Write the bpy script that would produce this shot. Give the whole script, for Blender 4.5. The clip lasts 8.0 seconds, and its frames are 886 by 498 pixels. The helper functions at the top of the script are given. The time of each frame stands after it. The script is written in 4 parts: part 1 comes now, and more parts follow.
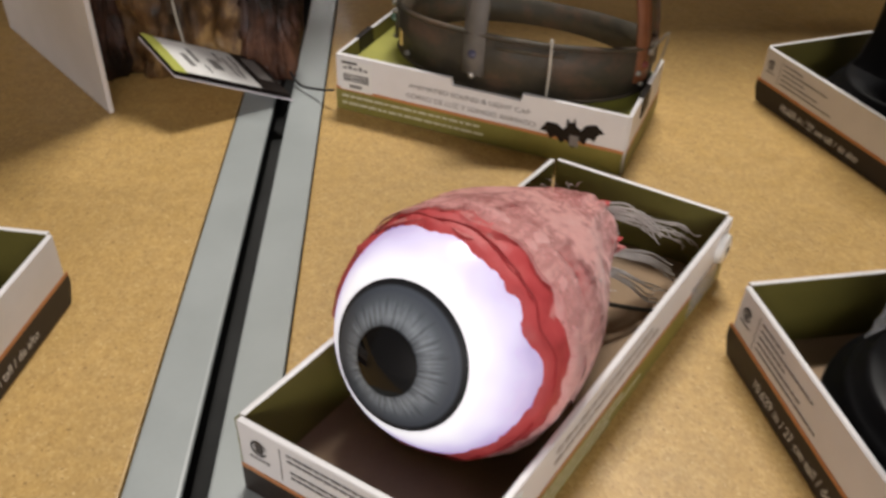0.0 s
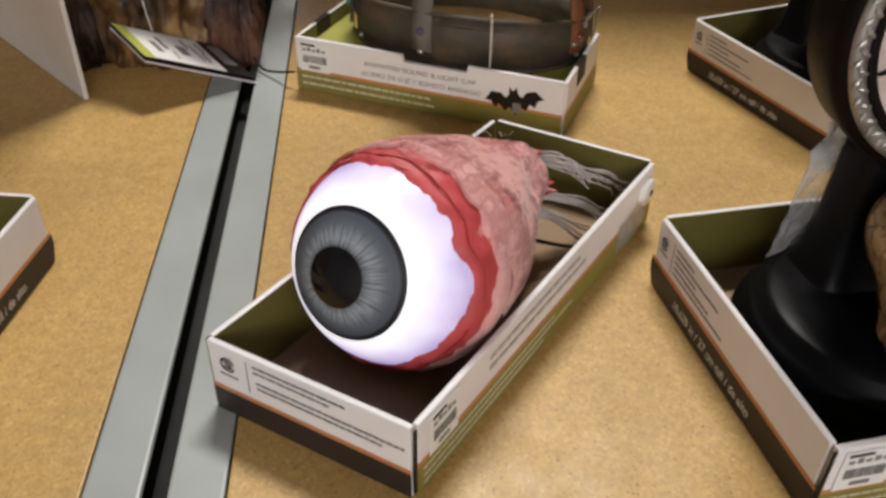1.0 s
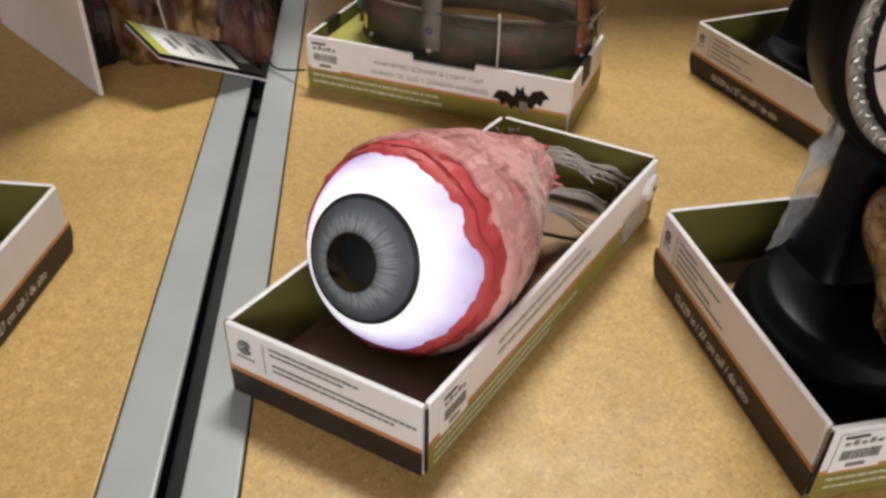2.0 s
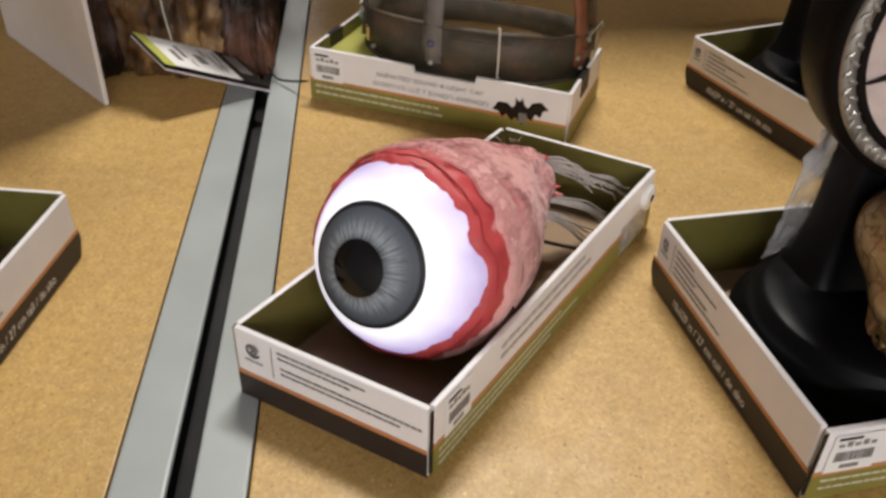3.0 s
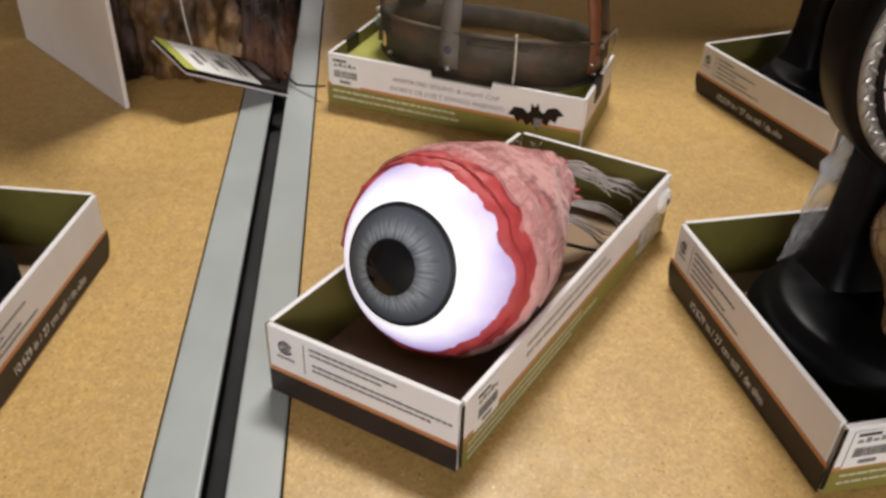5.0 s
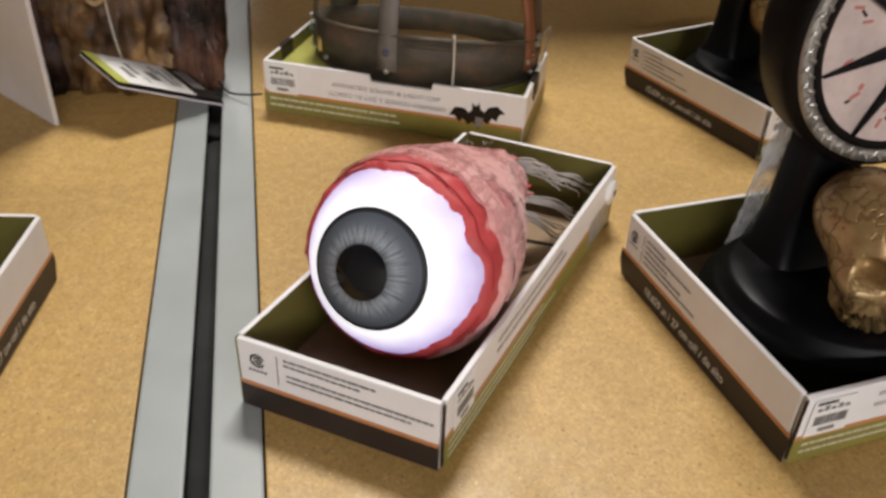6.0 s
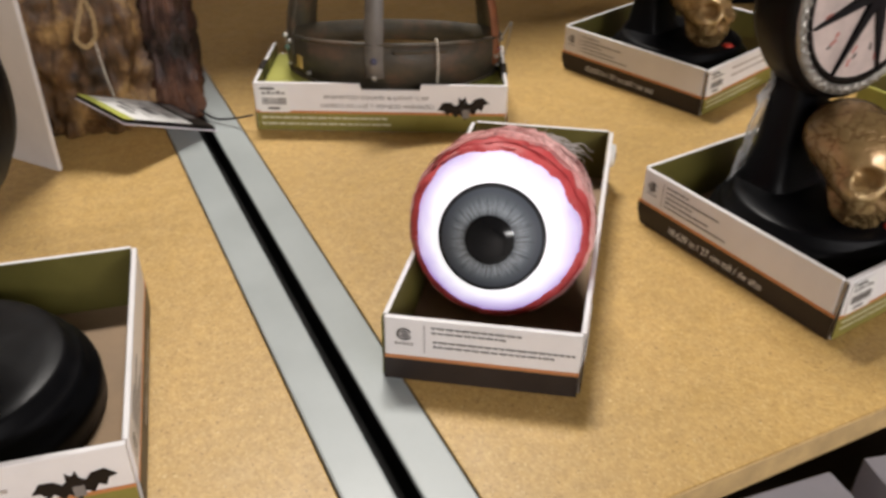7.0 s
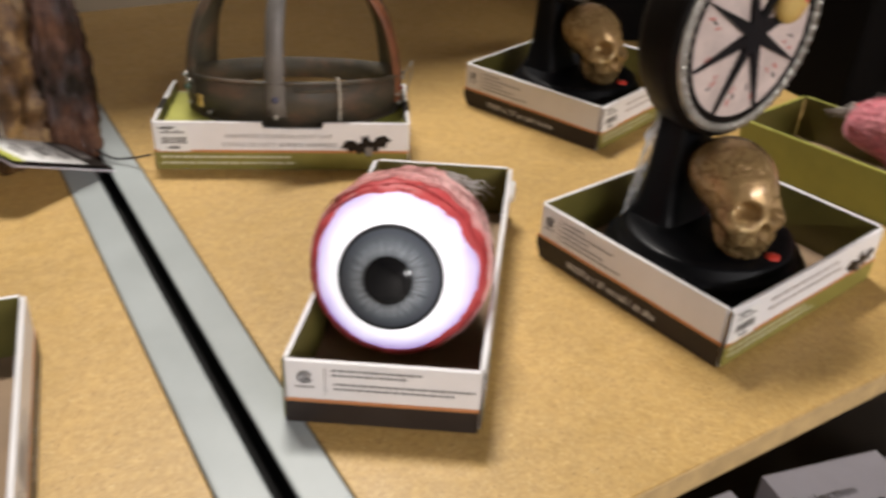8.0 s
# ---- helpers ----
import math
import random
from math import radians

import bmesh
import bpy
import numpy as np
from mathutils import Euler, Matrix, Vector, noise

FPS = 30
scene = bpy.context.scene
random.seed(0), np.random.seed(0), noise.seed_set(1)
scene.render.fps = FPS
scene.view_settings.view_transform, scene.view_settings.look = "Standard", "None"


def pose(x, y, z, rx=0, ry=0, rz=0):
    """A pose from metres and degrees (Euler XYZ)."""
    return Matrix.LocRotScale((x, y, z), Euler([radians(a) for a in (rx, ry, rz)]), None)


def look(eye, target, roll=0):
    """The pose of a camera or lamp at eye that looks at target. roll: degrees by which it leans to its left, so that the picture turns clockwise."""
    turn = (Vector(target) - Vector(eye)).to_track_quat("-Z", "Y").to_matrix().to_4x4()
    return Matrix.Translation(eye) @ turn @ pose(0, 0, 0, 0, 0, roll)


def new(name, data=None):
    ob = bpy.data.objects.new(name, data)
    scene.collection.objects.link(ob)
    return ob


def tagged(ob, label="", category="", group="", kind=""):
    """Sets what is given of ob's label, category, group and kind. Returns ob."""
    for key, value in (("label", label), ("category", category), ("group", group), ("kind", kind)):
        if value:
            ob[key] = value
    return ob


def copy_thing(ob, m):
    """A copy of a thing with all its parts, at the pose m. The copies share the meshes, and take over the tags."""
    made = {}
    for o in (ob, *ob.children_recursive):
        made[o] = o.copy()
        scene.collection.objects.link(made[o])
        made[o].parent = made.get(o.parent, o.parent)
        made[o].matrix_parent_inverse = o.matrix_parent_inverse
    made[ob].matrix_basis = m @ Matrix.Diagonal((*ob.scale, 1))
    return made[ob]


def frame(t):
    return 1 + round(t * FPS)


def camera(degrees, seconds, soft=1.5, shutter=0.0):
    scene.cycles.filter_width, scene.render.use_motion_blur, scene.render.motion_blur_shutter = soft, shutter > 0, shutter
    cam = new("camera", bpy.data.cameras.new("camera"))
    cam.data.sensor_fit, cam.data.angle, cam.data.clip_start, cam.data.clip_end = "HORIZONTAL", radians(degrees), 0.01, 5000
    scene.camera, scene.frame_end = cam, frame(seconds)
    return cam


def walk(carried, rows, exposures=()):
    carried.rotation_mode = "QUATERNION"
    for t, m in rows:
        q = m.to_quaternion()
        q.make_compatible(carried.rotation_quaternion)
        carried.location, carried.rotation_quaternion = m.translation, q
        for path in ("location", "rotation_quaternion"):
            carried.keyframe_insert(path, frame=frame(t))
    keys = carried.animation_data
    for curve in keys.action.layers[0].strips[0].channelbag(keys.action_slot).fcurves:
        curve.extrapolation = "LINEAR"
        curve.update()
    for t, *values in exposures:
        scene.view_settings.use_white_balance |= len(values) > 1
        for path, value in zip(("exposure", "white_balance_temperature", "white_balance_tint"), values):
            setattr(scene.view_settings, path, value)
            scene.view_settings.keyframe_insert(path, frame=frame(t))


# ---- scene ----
cam = camera(55.3, 8.0, soft=3.0, shutter=0.4)
PATH = [
    (0, (0.08, -0.085, 0.276), (0.19, 1.507, -0.93), 2.1),
    (0.5, (0.09, -0.117, 0.277), (0.256, 1.487, -0.906), 1.0),
    (1, (0.093, -0.139, 0.276), (0.247, 1.464, -0.909), 0.9),
    (2.5, (0.084, -0.155, 0.278), (0.245, 1.465, -0.885), 1.6),
    (3, (0.082, -0.161, 0.28), (0.251, 1.466, -0.87), 1.8),
    (3.5, (0.077, -0.167, 0.283), (0.249, 1.467, -0.857), 2.0),
    (4, (0.075, -0.167, 0.284), (0.247, 1.47, -0.853), 2.0),
    (4.5, (0.07, -0.167, 0.283), (0.242, 1.468, -0.857), 2.2),
    (5.8, (0.056, -0.174, 0.284), (0.324, 1.454, -0.847), 1.9),
    (6, (0.046, -0.169, 0.285), (0.41, 1.439, -0.846), 2.6),
    (6.2, (0.019, -0.167, 0.287), (0.457, 1.422, -0.846), 2.7),
    (6.5, (-0.036, -0.168, 0.297), (0.524, 1.392, -0.821), 1.8),
    (7, (-0.097, -0.183, 0.297), (0.635, 1.317, -0.804), 0.8),
    (7.2, (-0.106, -0.182, 0.29), (0.743, 1.262, -0.802), 1.9),
    (7.5, (-0.083, -0.185, 0.298), (0.895, 1.202, -0.76), 1.7),
    (7.7, (-0.074, -0.187, 0.304), (0.933, 1.19, -0.741), 2.7),
    (8, (-0.089, -0.188, 0.305), (0.83, 1.253, -0.735), 3.0),
]
walk(cam, [(t, look(eye, target, roll)) for t, eye, target, roll in PATH],
     exposures=[(0, -0.38), (1, -0.32), (2.5, -0.23), (4.5, -0.23), (6.5, -0.20), (7, -0.10), (7.5, 0.0), (8, 0.0)])


# ---- light ----
world = bpy.data.worlds.new("store_air")
scene.world = world
world.use_nodes = True
world.node_tree.nodes["Background"].inputs[0].default_value = (1.0, 0.95, 0.88, 1)
world.node_tree.nodes["Background"].inputs[1].default_value = 0.04


def tube_light(x, y, z, length, width, power, colour=(1.0, 0.95, 0.89)):
    data = bpy.data.lights.new("ceiling_tube", "AREA")
    data.shape, data.size, data.size_y, data.energy, data.color = "RECTANGLE", length, width, power, colour
    lamp = new("ceiling_tube", data)
    lamp.location = (x, y, z)
    return lamp


tube_light(0.42, 1.50, 2.55, 0.9, 0.22, 101)
# far lamp out of view, added as low fill for the tray fronts
tube_light(0.30, -6.40, 2.70, 6.0, 0.80, 840, (1.0, 0.96, 0.96))

# ---- materials ----


class Nodes:
    """A small node-tree writer."""

    def __init__(self, name):
        self.mat = bpy.data.materials.new(name)
        self.mat.use_nodes = True
        self.tree = self.mat.node_tree
        self.bsdf = self.tree.nodes["Principled BSDF"]
        self.coord = self.tree.nodes.new("ShaderNodeTexCoord").outputs["Object"]

    def add(self, kind, **values):
        node = self.tree.nodes.new(kind)
        for key, value in values.items():
            node.inputs[key.replace("_", " ")].default_value = value
        return node

    def link(self, a, b):
        self.tree.links.new(a, b)

    def scaled(self, scale):
        node = self.add("ShaderNodeMapping")
        node.inputs["Scale"].default_value = scale if isinstance(scale, tuple) else (scale,) * 3
        self.link(self.coord, node.inputs["Vector"])
        return node.outputs[0]

    def noise(self, scale, detail=4.0, rough=0.6):
        node = self.add("ShaderNodeTexNoise", Scale=1.0, Detail=detail, Roughness=rough)
        self.link(self.scaled(scale), node.inputs["Vector"])
        return node.outputs["Fac"]

    def cells(self, scale, feature="F1", out="Color"):
        node = self.add("ShaderNodeTexVoronoi", Scale=1.0)
        node.feature = feature
        self.link(self.scaled(scale), node.inputs["Vector"])
        return node.outputs[out]

    def ramp(self, value, *stops):
        node = self.add("ShaderNodeValToRGB")
        ramp = node.color_ramp
        while len(ramp.elements) < len(stops):
            ramp.elements.new(0.5)
        for element, (at, colour) in zip(ramp.elements, stops):
            element.position = at
            element.color = (*colour, 1) if isinstance(colour, tuple) else (colour, colour, colour, 1)
        self.link(value, node.inputs[0])
        return node.outputs[0]

    def mix(self, factor, a, b, blend="MIX"):
        node = self.add("ShaderNodeMix")
        node.data_type, node.blend_type = "RGBA", blend
        for slot, value in ((0, factor), (6, a), (7, b)):
            if isinstance(value, (int, float)):
                node.inputs[slot].default_value = value if slot == 0 else (value, value, value, 1)
            elif isinstance(value, tuple):
                node.inputs[slot].default_value = (*value, 1)
            else:
                self.link(value, node.inputs[slot])
        return node.outputs[2]

    def bump(self, height, strength=0.3, distance=0.001):
        node = self.add("ShaderNodeBump", Strength=strength, Distance=distance)
        self.link(height, node.inputs["Height"])
        self.link(node.outputs[0], self.bsdf.inputs["Normal"])

    def done(self, colour, roughness=0.6, metal=0.0, **more):
        if isinstance(colour, tuple):
            self.bsdf.inputs["Base Color"].default_value = (*colour, 1)
        else:
            self.link(colour, self.bsdf.inputs["Base Color"])
        if isinstance(roughness, (int, float)):
            self.bsdf.inputs["Roughness"].default_value = roughness
        else:
            self.link(roughness, self.bsdf.inputs["Roughness"])
        self.bsdf.inputs["Metallic"].default_value = metal
        for key, value in more.items():
            self.bsdf.inputs[key.replace("_", " ")].default_value = value
        return self.mat


def worn(name, colour, roughness=0.6, metal=0.0, grain=400.0, stain=25.0, spread=0.18, bump=0.15, **more):
    """A surface with fine grain and broad stains."""
    n = Nodes(name)
    fine, broad = n.noise(grain, 3), n.noise(stain, 5)
    dark = tuple(c * (1 - spread) for c in colour)
    light = tuple(min(1, c * (1 + spread * 0.6)) for c in colour)
    tone = n.mix(n.ramp(broad, (0.35, 0.0), (0.68, 1.0)), dark, light)
    tone = n.mix(0.35, tone, n.mix(fine, dark, light))
    n.bump(fine, bump, 0.0006)
    rough = n.ramp(broad, (0.3, max(0.03, roughness - 0.08)), (0.7, min(1, roughness + 0.08)))
    return n.done(tone, rough, metal, **more)


def chipboard(name):
    n = Nodes(name)
    chips = n.cells((900, 620, 800))
    grey = n.add("ShaderNodeSeparateColor")
    n.link(chips, grey.inputs[0])
    tone = n.ramp(grey.outputs[0], (0.0, (0.47, 0.290, 0.092)), (0.4, (0.525, 0.332, 0.110)), (0.8, (0.555, 0.357, 0.122)), (1.0, (0.60, 0.40, 0.155)))
    broad = n.ramp(n.noise(7, 5), (0.3, 0.88), (0.7, 1.06))
    tone = n.mix(1.0, tone, broad, "MULTIPLY")
    cloud = n.ramp(n.noise(130, 4), (0.32, 0.90), (0.68, 1.07))
    tone = n.mix(1.0, tone, cloud, "MULTIPLY")
    fleck = n.ramp(n.noise(560, 2, 0.5), (0.29, 0.0), (0.35, 1.0))
    tone = n.mix(fleck, (0.24, 0.13, 0.04), tone)
    pale = n.ramp(n.noise(430, 2, 0.5), (0.68, 0.0), (0.74, 1.0))
    tone = n.mix(pale, tone, (0.70, 0.52, 0.25))
    pit = n.ramp(n.cells(110, "F1", "Distance"), (0.03, 0.0), (0.09, 1.0))
    tone = n.mix(pit, (0.20, 0.11, 0.035), tone)
    n.bump(grey.outputs[1], 0.12, 0.0004)
    return n.done(tone, n.ramp(n.noise(60, 3), (0.3, 0.36), (0.7, 0.52)), Specular_IOR_Level=0.45)


def glow(name, colour, strength):
    n = Nodes(name)
    return n.done(colour, 0.4, Emission_Color=(*colour, 1), Emission_Strength=strength)


BOARD = chipboard("particle_board")
BOARD_EDGE = worn("board_edge", (0.50, 0.34, 0.15), 0.75, grain=500, stain=60, spread=0.3, bump=0.4)
STEEL = worn("painted_steel", (0.37, 0.40, 0.395), 0.36, 0.0, 700, 14, 0.10, 0.05)
GLARE_STEEL = worn("glare_steel", (0.72, 0.72, 0.70), 0.22, 1.0, 500, 20, 0.1, 0.05)
DARK = worn("slot_shade", (0.010, 0.010, 0.009), 0.8)
PANEL = worn("back_panel_paint", (0.20, 0.155, 0.10), 0.5, grain=300, stain=6)
WHITE_CARD = worn("printed_white_card", (0.80, 0.775, 0.775), 0.42, grain=500, stain=30, spread=0.07, bump=0.06)
PAPER = worn("sticker_paper", (0.80, 0.79, 0.77), 0.5, grain=500, stain=60, spread=0.05, bump=0.04)
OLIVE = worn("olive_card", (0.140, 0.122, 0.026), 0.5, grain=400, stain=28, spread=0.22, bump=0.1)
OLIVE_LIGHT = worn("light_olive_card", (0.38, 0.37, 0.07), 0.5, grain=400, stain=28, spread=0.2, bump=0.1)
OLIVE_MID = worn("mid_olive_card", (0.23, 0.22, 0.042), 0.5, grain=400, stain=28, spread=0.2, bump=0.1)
KRAFT = worn("kraft_card", (0.34, 0.23, 0.14), 0.8, grain=450, stain=35, spread=0.2, bump=0.2)
ORANGE = worn("orange_print", (0.55, 0.23, 0.085), 0.45, spread=0.15)
BAND_BROWN = worn("brown_black_print", (0.034, 0.025, 0.021), 0.45, grain=400, stain=30, spread=0.3, Specular_IOR_Level=0.3)
OLIVE_BAND = worn("olive_print", (0.255, 0.225, 0.050), 0.48, grain=400, stain=22, spread=0.28, bump=0.1)
SMALL_INK = worn("dark_grey_ink", (0.19, 0.18, 0.175), 0.5, spread=0.2)
BLACK_INK = worn("black_ink", (0.016, 0.011, 0.009), 0.5, spread=0.3, Specular_IOR_Level=0.2)
GREY_INK = worn("grey_ink", (0.23, 0.21, 0.20), 0.5, spread=0.2)
FAINT_INK = worn("faint_brown_ink", (0.47, 0.42, 0.39), 0.5, spread=0.1)
PALE_INK = worn("pale_ink", (0.62, 0.60, 0.45), 0.5, spread=0.1)
BLACK_CLOCK = worn("black_plastic", (0.004, 0.004, 0.005), 0.40, grain=500, stain=40, spread=0.4, bump=0.12, Specular_IOR_Level=0.16)
DRUM = worn("dark_brown_plastic", (0.007, 0.005, 0.004), 0.48, grain=300, stain=30, spread=0.4, Specular_IOR_Level=0.10)
SILVER = worn("aged_silver", (0.42, 0.40, 0.36), 0.38, 0.75, 600, 80, 0.35, 0.3)
DIAL = worn("aged_dial_paper", (0.58, 0.47, 0.43), 0.5, grain=260, stain=70, spread=0.25)
DIAL_RED = worn("faded_red_ink", (0.50, 0.16, 0.13), 0.5)
AMBER = worn("amber_resin", (0.62, 0.42, 0.13), 0.22, spread=0.2)
RED_BUTTON = worn("red_button", (0.62, 0.05, 0.03), 0.35)
PLASTIC_WHITE = worn("white_plastic", (0.78, 0.77, 0.75), 0.35, spread=0.04)


def gold_skull():
    n = Nodes("antique_gold")
    vein = n.ramp(n.noise(95, 3, 0.5), (0.455, 1.0), (0.485, 0.0), (0.51, 0.0), (0.54, 1.0))
    broad = n.ramp(n.noise(40, 6), (0.32, (0.27, 0.16, 0.060)), (0.55, (0.46, 0.31, 0.135)), (0.75, (0.62, 0.47, 0.24)))
    tone = n.mix(vein, (0.30, 0.185, 0.075), broad)
    n.bump(n.mix(0.5, vein, n.noise(150, 5)), 0.45, 0.002)
    return n.done(tone, 0.26, 0.45, Coat_Weight=0.3)


def bark(name, deep, mid, light, gloss):
    n = Nodes(name)
    streak = n.noise((80, 80, 24), 7, 0.7)
    patch = n.noise(22, 6, 0.6)
    tone = n.ramp(n.mix(0.60, streak, patch), (0.40, deep), (0.50, mid), (0.61, light))
    n.bump(streak, 0.8, 0.004)
    return n.done(tone, gloss)


def leather():
    n = Nodes("worn_leather")
    patch = n.noise(26, 6, 0.65)
    tone = n.ramp(patch, (0.30, (0.030, 0.024, 0.016)), (0.52, (0.062, 0.050, 0.032)), (0.66, (0.13, 0.075, 0.045)), (0.78, (0.20, 0.06, 0.03)))
    n.bump(n.noise(330, 4), 0.35, 0.0012)
    return n.done(tone, n.ramp(n.noise(60, 4), (0.3, 0.46), (0.7, 0.7)))


GOLD = gold_skull()
BARK = bark("carved_bark", (0.022, 0.012, 0.006), (0.135, 0.070, 0.028), (0.48, 0.30, 0.12), 0.28)
BARK_DARK = bark("dark_bark", (0.010, 0.006, 0.005), (0.055, 0.024, 0.017), (0.16, 0.075, 0.045), 0.26)
LEATHER = leather()
TAN_LEATHER = worn("tan_leather", (0.24, 0.085, 0.035), 0.45, grain=300, stain=60, spread=0.4, bump=0.3)
GREY_STRAP = worn("grey_strap", (0.17, 0.155, 0.14), 0.45, grain=300, stain=60, spread=0.3, bump=0.3)
ROPE = worn("sisal_rope", (0.40, 0.28, 0.14), 0.85, grain=900, stain=200, spread=0.4, bump=0.6)
STRING = worn("cotton_string", (0.62, 0.58, 0.50), 0.85, grain=900, spread=0.2)
CORD = worn("black_cord", (0.015, 0.015, 0.015), 0.5)
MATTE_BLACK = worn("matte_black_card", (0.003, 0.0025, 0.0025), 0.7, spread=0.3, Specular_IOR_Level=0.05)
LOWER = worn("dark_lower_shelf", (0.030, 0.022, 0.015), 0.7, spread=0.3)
CARTON = worn("grey_white_carton", (0.74, 0.70, 0.75), 0.6, grain=400, stain=20, spread=0.1)


def red_skin():
    n = Nodes("red_rubber_skin")
    tone = n.ramp(n.noise(75, 6), (0.30, (0.47, 0.050, 0.055)), (0.50, (0.56, 0.070, 0.075)), (0.72, (0.62, 0.115, 0.11)))
    n.bump(n.noise(240, 5), 0.22, 0.0010)
    return n.done(tone, 0.55)


def gauze(name, colour, pale, cover):
    """A loose net of pale threads with gaps that let the flesh colour through."""
    n = Nodes(name)
    twist = n.noise(30, 2)
    weave = n.add("ShaderNodeTexNoise", Scale=1.0, Detail=5.0, Roughness=0.7, Distortion=0.7)
    n.link(n.scaled((330, 75, 330)), weave.inputs["Vector"])
    across = n.noise((120, 190, 120), 6, 0.75)
    thread = n.mix(0.45, weave.outputs["Fac"], across)
    tone = n.mix(n.ramp(n.mix(0.28, thread, twist), (0.38, 0.0), (0.62, 1.0)), colour, pale)
    n.bump(thread, 0.7, 0.002)
    mat = n.done(tone, 0.85, Sheen_Weight=0.3)
    if cover < 1:
        n.link(n.ramp(n.mix(0.4, thread, twist), (0.5 - cover * 0.2, 0.0), (0.66 - cover * 0.2, 1.0)), n.bsdf.inputs["Alpha"])
    return mat


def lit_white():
    """The lit plastic shell of the eye; the glow's fade is put into its colour."""
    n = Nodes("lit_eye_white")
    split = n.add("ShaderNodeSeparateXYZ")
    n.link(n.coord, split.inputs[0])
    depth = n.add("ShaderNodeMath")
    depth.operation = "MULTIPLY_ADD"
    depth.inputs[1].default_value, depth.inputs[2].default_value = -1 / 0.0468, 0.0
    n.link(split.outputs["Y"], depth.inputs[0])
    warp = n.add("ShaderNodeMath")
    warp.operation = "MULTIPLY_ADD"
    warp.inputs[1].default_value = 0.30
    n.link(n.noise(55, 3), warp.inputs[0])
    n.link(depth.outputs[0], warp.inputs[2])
    # the glow's falloff drawn by colour: lavender near the lid, white in front
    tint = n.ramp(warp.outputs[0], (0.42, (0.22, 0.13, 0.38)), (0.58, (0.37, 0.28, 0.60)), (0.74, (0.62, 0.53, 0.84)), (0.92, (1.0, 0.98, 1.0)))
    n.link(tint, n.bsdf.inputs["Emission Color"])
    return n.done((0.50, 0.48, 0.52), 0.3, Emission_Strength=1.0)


def iris_print():
    """Grey spokes that radiate from the pupil on the printed iris."""
    n = Nodes("iris_print")
    split = n.add("ShaderNodeSeparateXYZ")
    n.link(n.coord, split.inputs[0])
    angle = n.add("ShaderNodeMath")
    angle.operation = "ARCTAN2"
    n.link(split.outputs["X"], angle.inputs[0])
    n.link(split.outputs["Z"], angle.inputs[1])
    flat = n.add("ShaderNodeCombineXYZ")
    n.link(split.outputs["X"], flat.inputs[0])
    n.link(split.outputs["Z"], flat.inputs[1])
    length = n.add("ShaderNodeVectorMath")
    length.operation = "LENGTH"
    n.link(flat.outputs[0], length.inputs[0])
    polar = n.add("ShaderNodeCombineXYZ")
    n.link(angle.outputs[0], polar.inputs[0])
    n.link(length.outputs["Value"], polar.inputs[1])
    stretch = n.add("ShaderNodeMapping")
    stretch.inputs["Scale"].default_value = (14, 60, 1)
    n.link(polar.outputs[0], stretch.inputs["Vector"])
    spokes = n.add("ShaderNodeTexNoise", Scale=1.0, Detail=4.0, Roughness=0.65)
    n.link(stretch.outputs[0], spokes.inputs["Vector"])
    mm = n.add("ShaderNodeMath")
    mm.operation = "MULTIPLY"
    mm.inputs[1].default_value = 1 / 0.0275
    n.link(length.outputs["Value"], mm.inputs[0])
    ring = n.ramp(mm.outputs[0], (0.40, (0.085, 0.092, 0.102)), (0.56, (0.20, 0.222, 0.245)), (0.74, (0.125, 0.142, 0.165)), (0.86, (0.080, 0.092, 0.115)))
    bright = n.mix(1.0, ring, n.ramp(spokes.outputs["Fac"], (0.38, 0.62), (0.62, 1.95)), "MULTIPLY")
    jag = n.add("ShaderNodeMath")
    jag.operation = "MULTIPLY_ADD"
    jag.inputs[1].default_value = 0.30
    n.link(spokes.outputs["Fac"], jag.inputs[0])
    n.link(mm.outputs[0], jag.inputs[2])
    body = n.ramp(jag.outputs[0], (0.82, 1.0), (0.93, 0.0))
    tone = n.mix(body, ring, bright)
    edge = n.ramp(mm.outputs[0], (0.90, 0.0), (0.935, 1.0))
    return n.done(n.mix(edge, tone, (0.012, 0.012, 0.014)), 0.50, Specular_IOR_Level=0.25)


def clear_film():
    n = Nodes("clear_film")
    n.bump(n.noise(45, 4), 0.8, 0.006)
    n.link(n.ramp(n.noise(35, 3), (0.3, 0.22), (0.7, 0.6)), n.bsdf.inputs["Alpha"])
    return n.done((0.62, 0.62, 0.63), 0.22)


RED_SKIN = red_skin()
CREASE = worn("crease_red", (0.40, 0.034, 0.038), 0.6, spread=0.3)
FLESH = gauze("flesh_gauze", (0.56, 0.105, 0.105), (0.66, 0.23, 0.22), 1.0)
NET = gauze("pale_net", (0.66, 0.225, 0.215), (0.76, 0.40, 0.37), 0.62)
VEIL = gauze("thin_veil", (0.68, 0.27, 0.26), (0.78, 0.43, 0.41), 0.95)
PINK_CLOTH = gauze("pink_cloth", (0.68, 0.165, 0.215), (0.72, 0.235, 0.275), 1.0)
PINK_NET = gauze("pink_net", (0.70, 0.20, 0.25), (0.76, 0.30, 0.33), 0.4)
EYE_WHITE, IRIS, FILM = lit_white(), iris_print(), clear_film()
PUPIL = worn("glossy_pupil", (0.006, 0.006, 0.007), 0.10, spread=0.2, bump=0.0, Specular_IOR_Level=0.4)
FRAY = worn("frayed_thread", (0.56, 0.51, 0.48), 0.9, grain=900, stain=120, spread=0.35)

# ---- mesh helpers ----


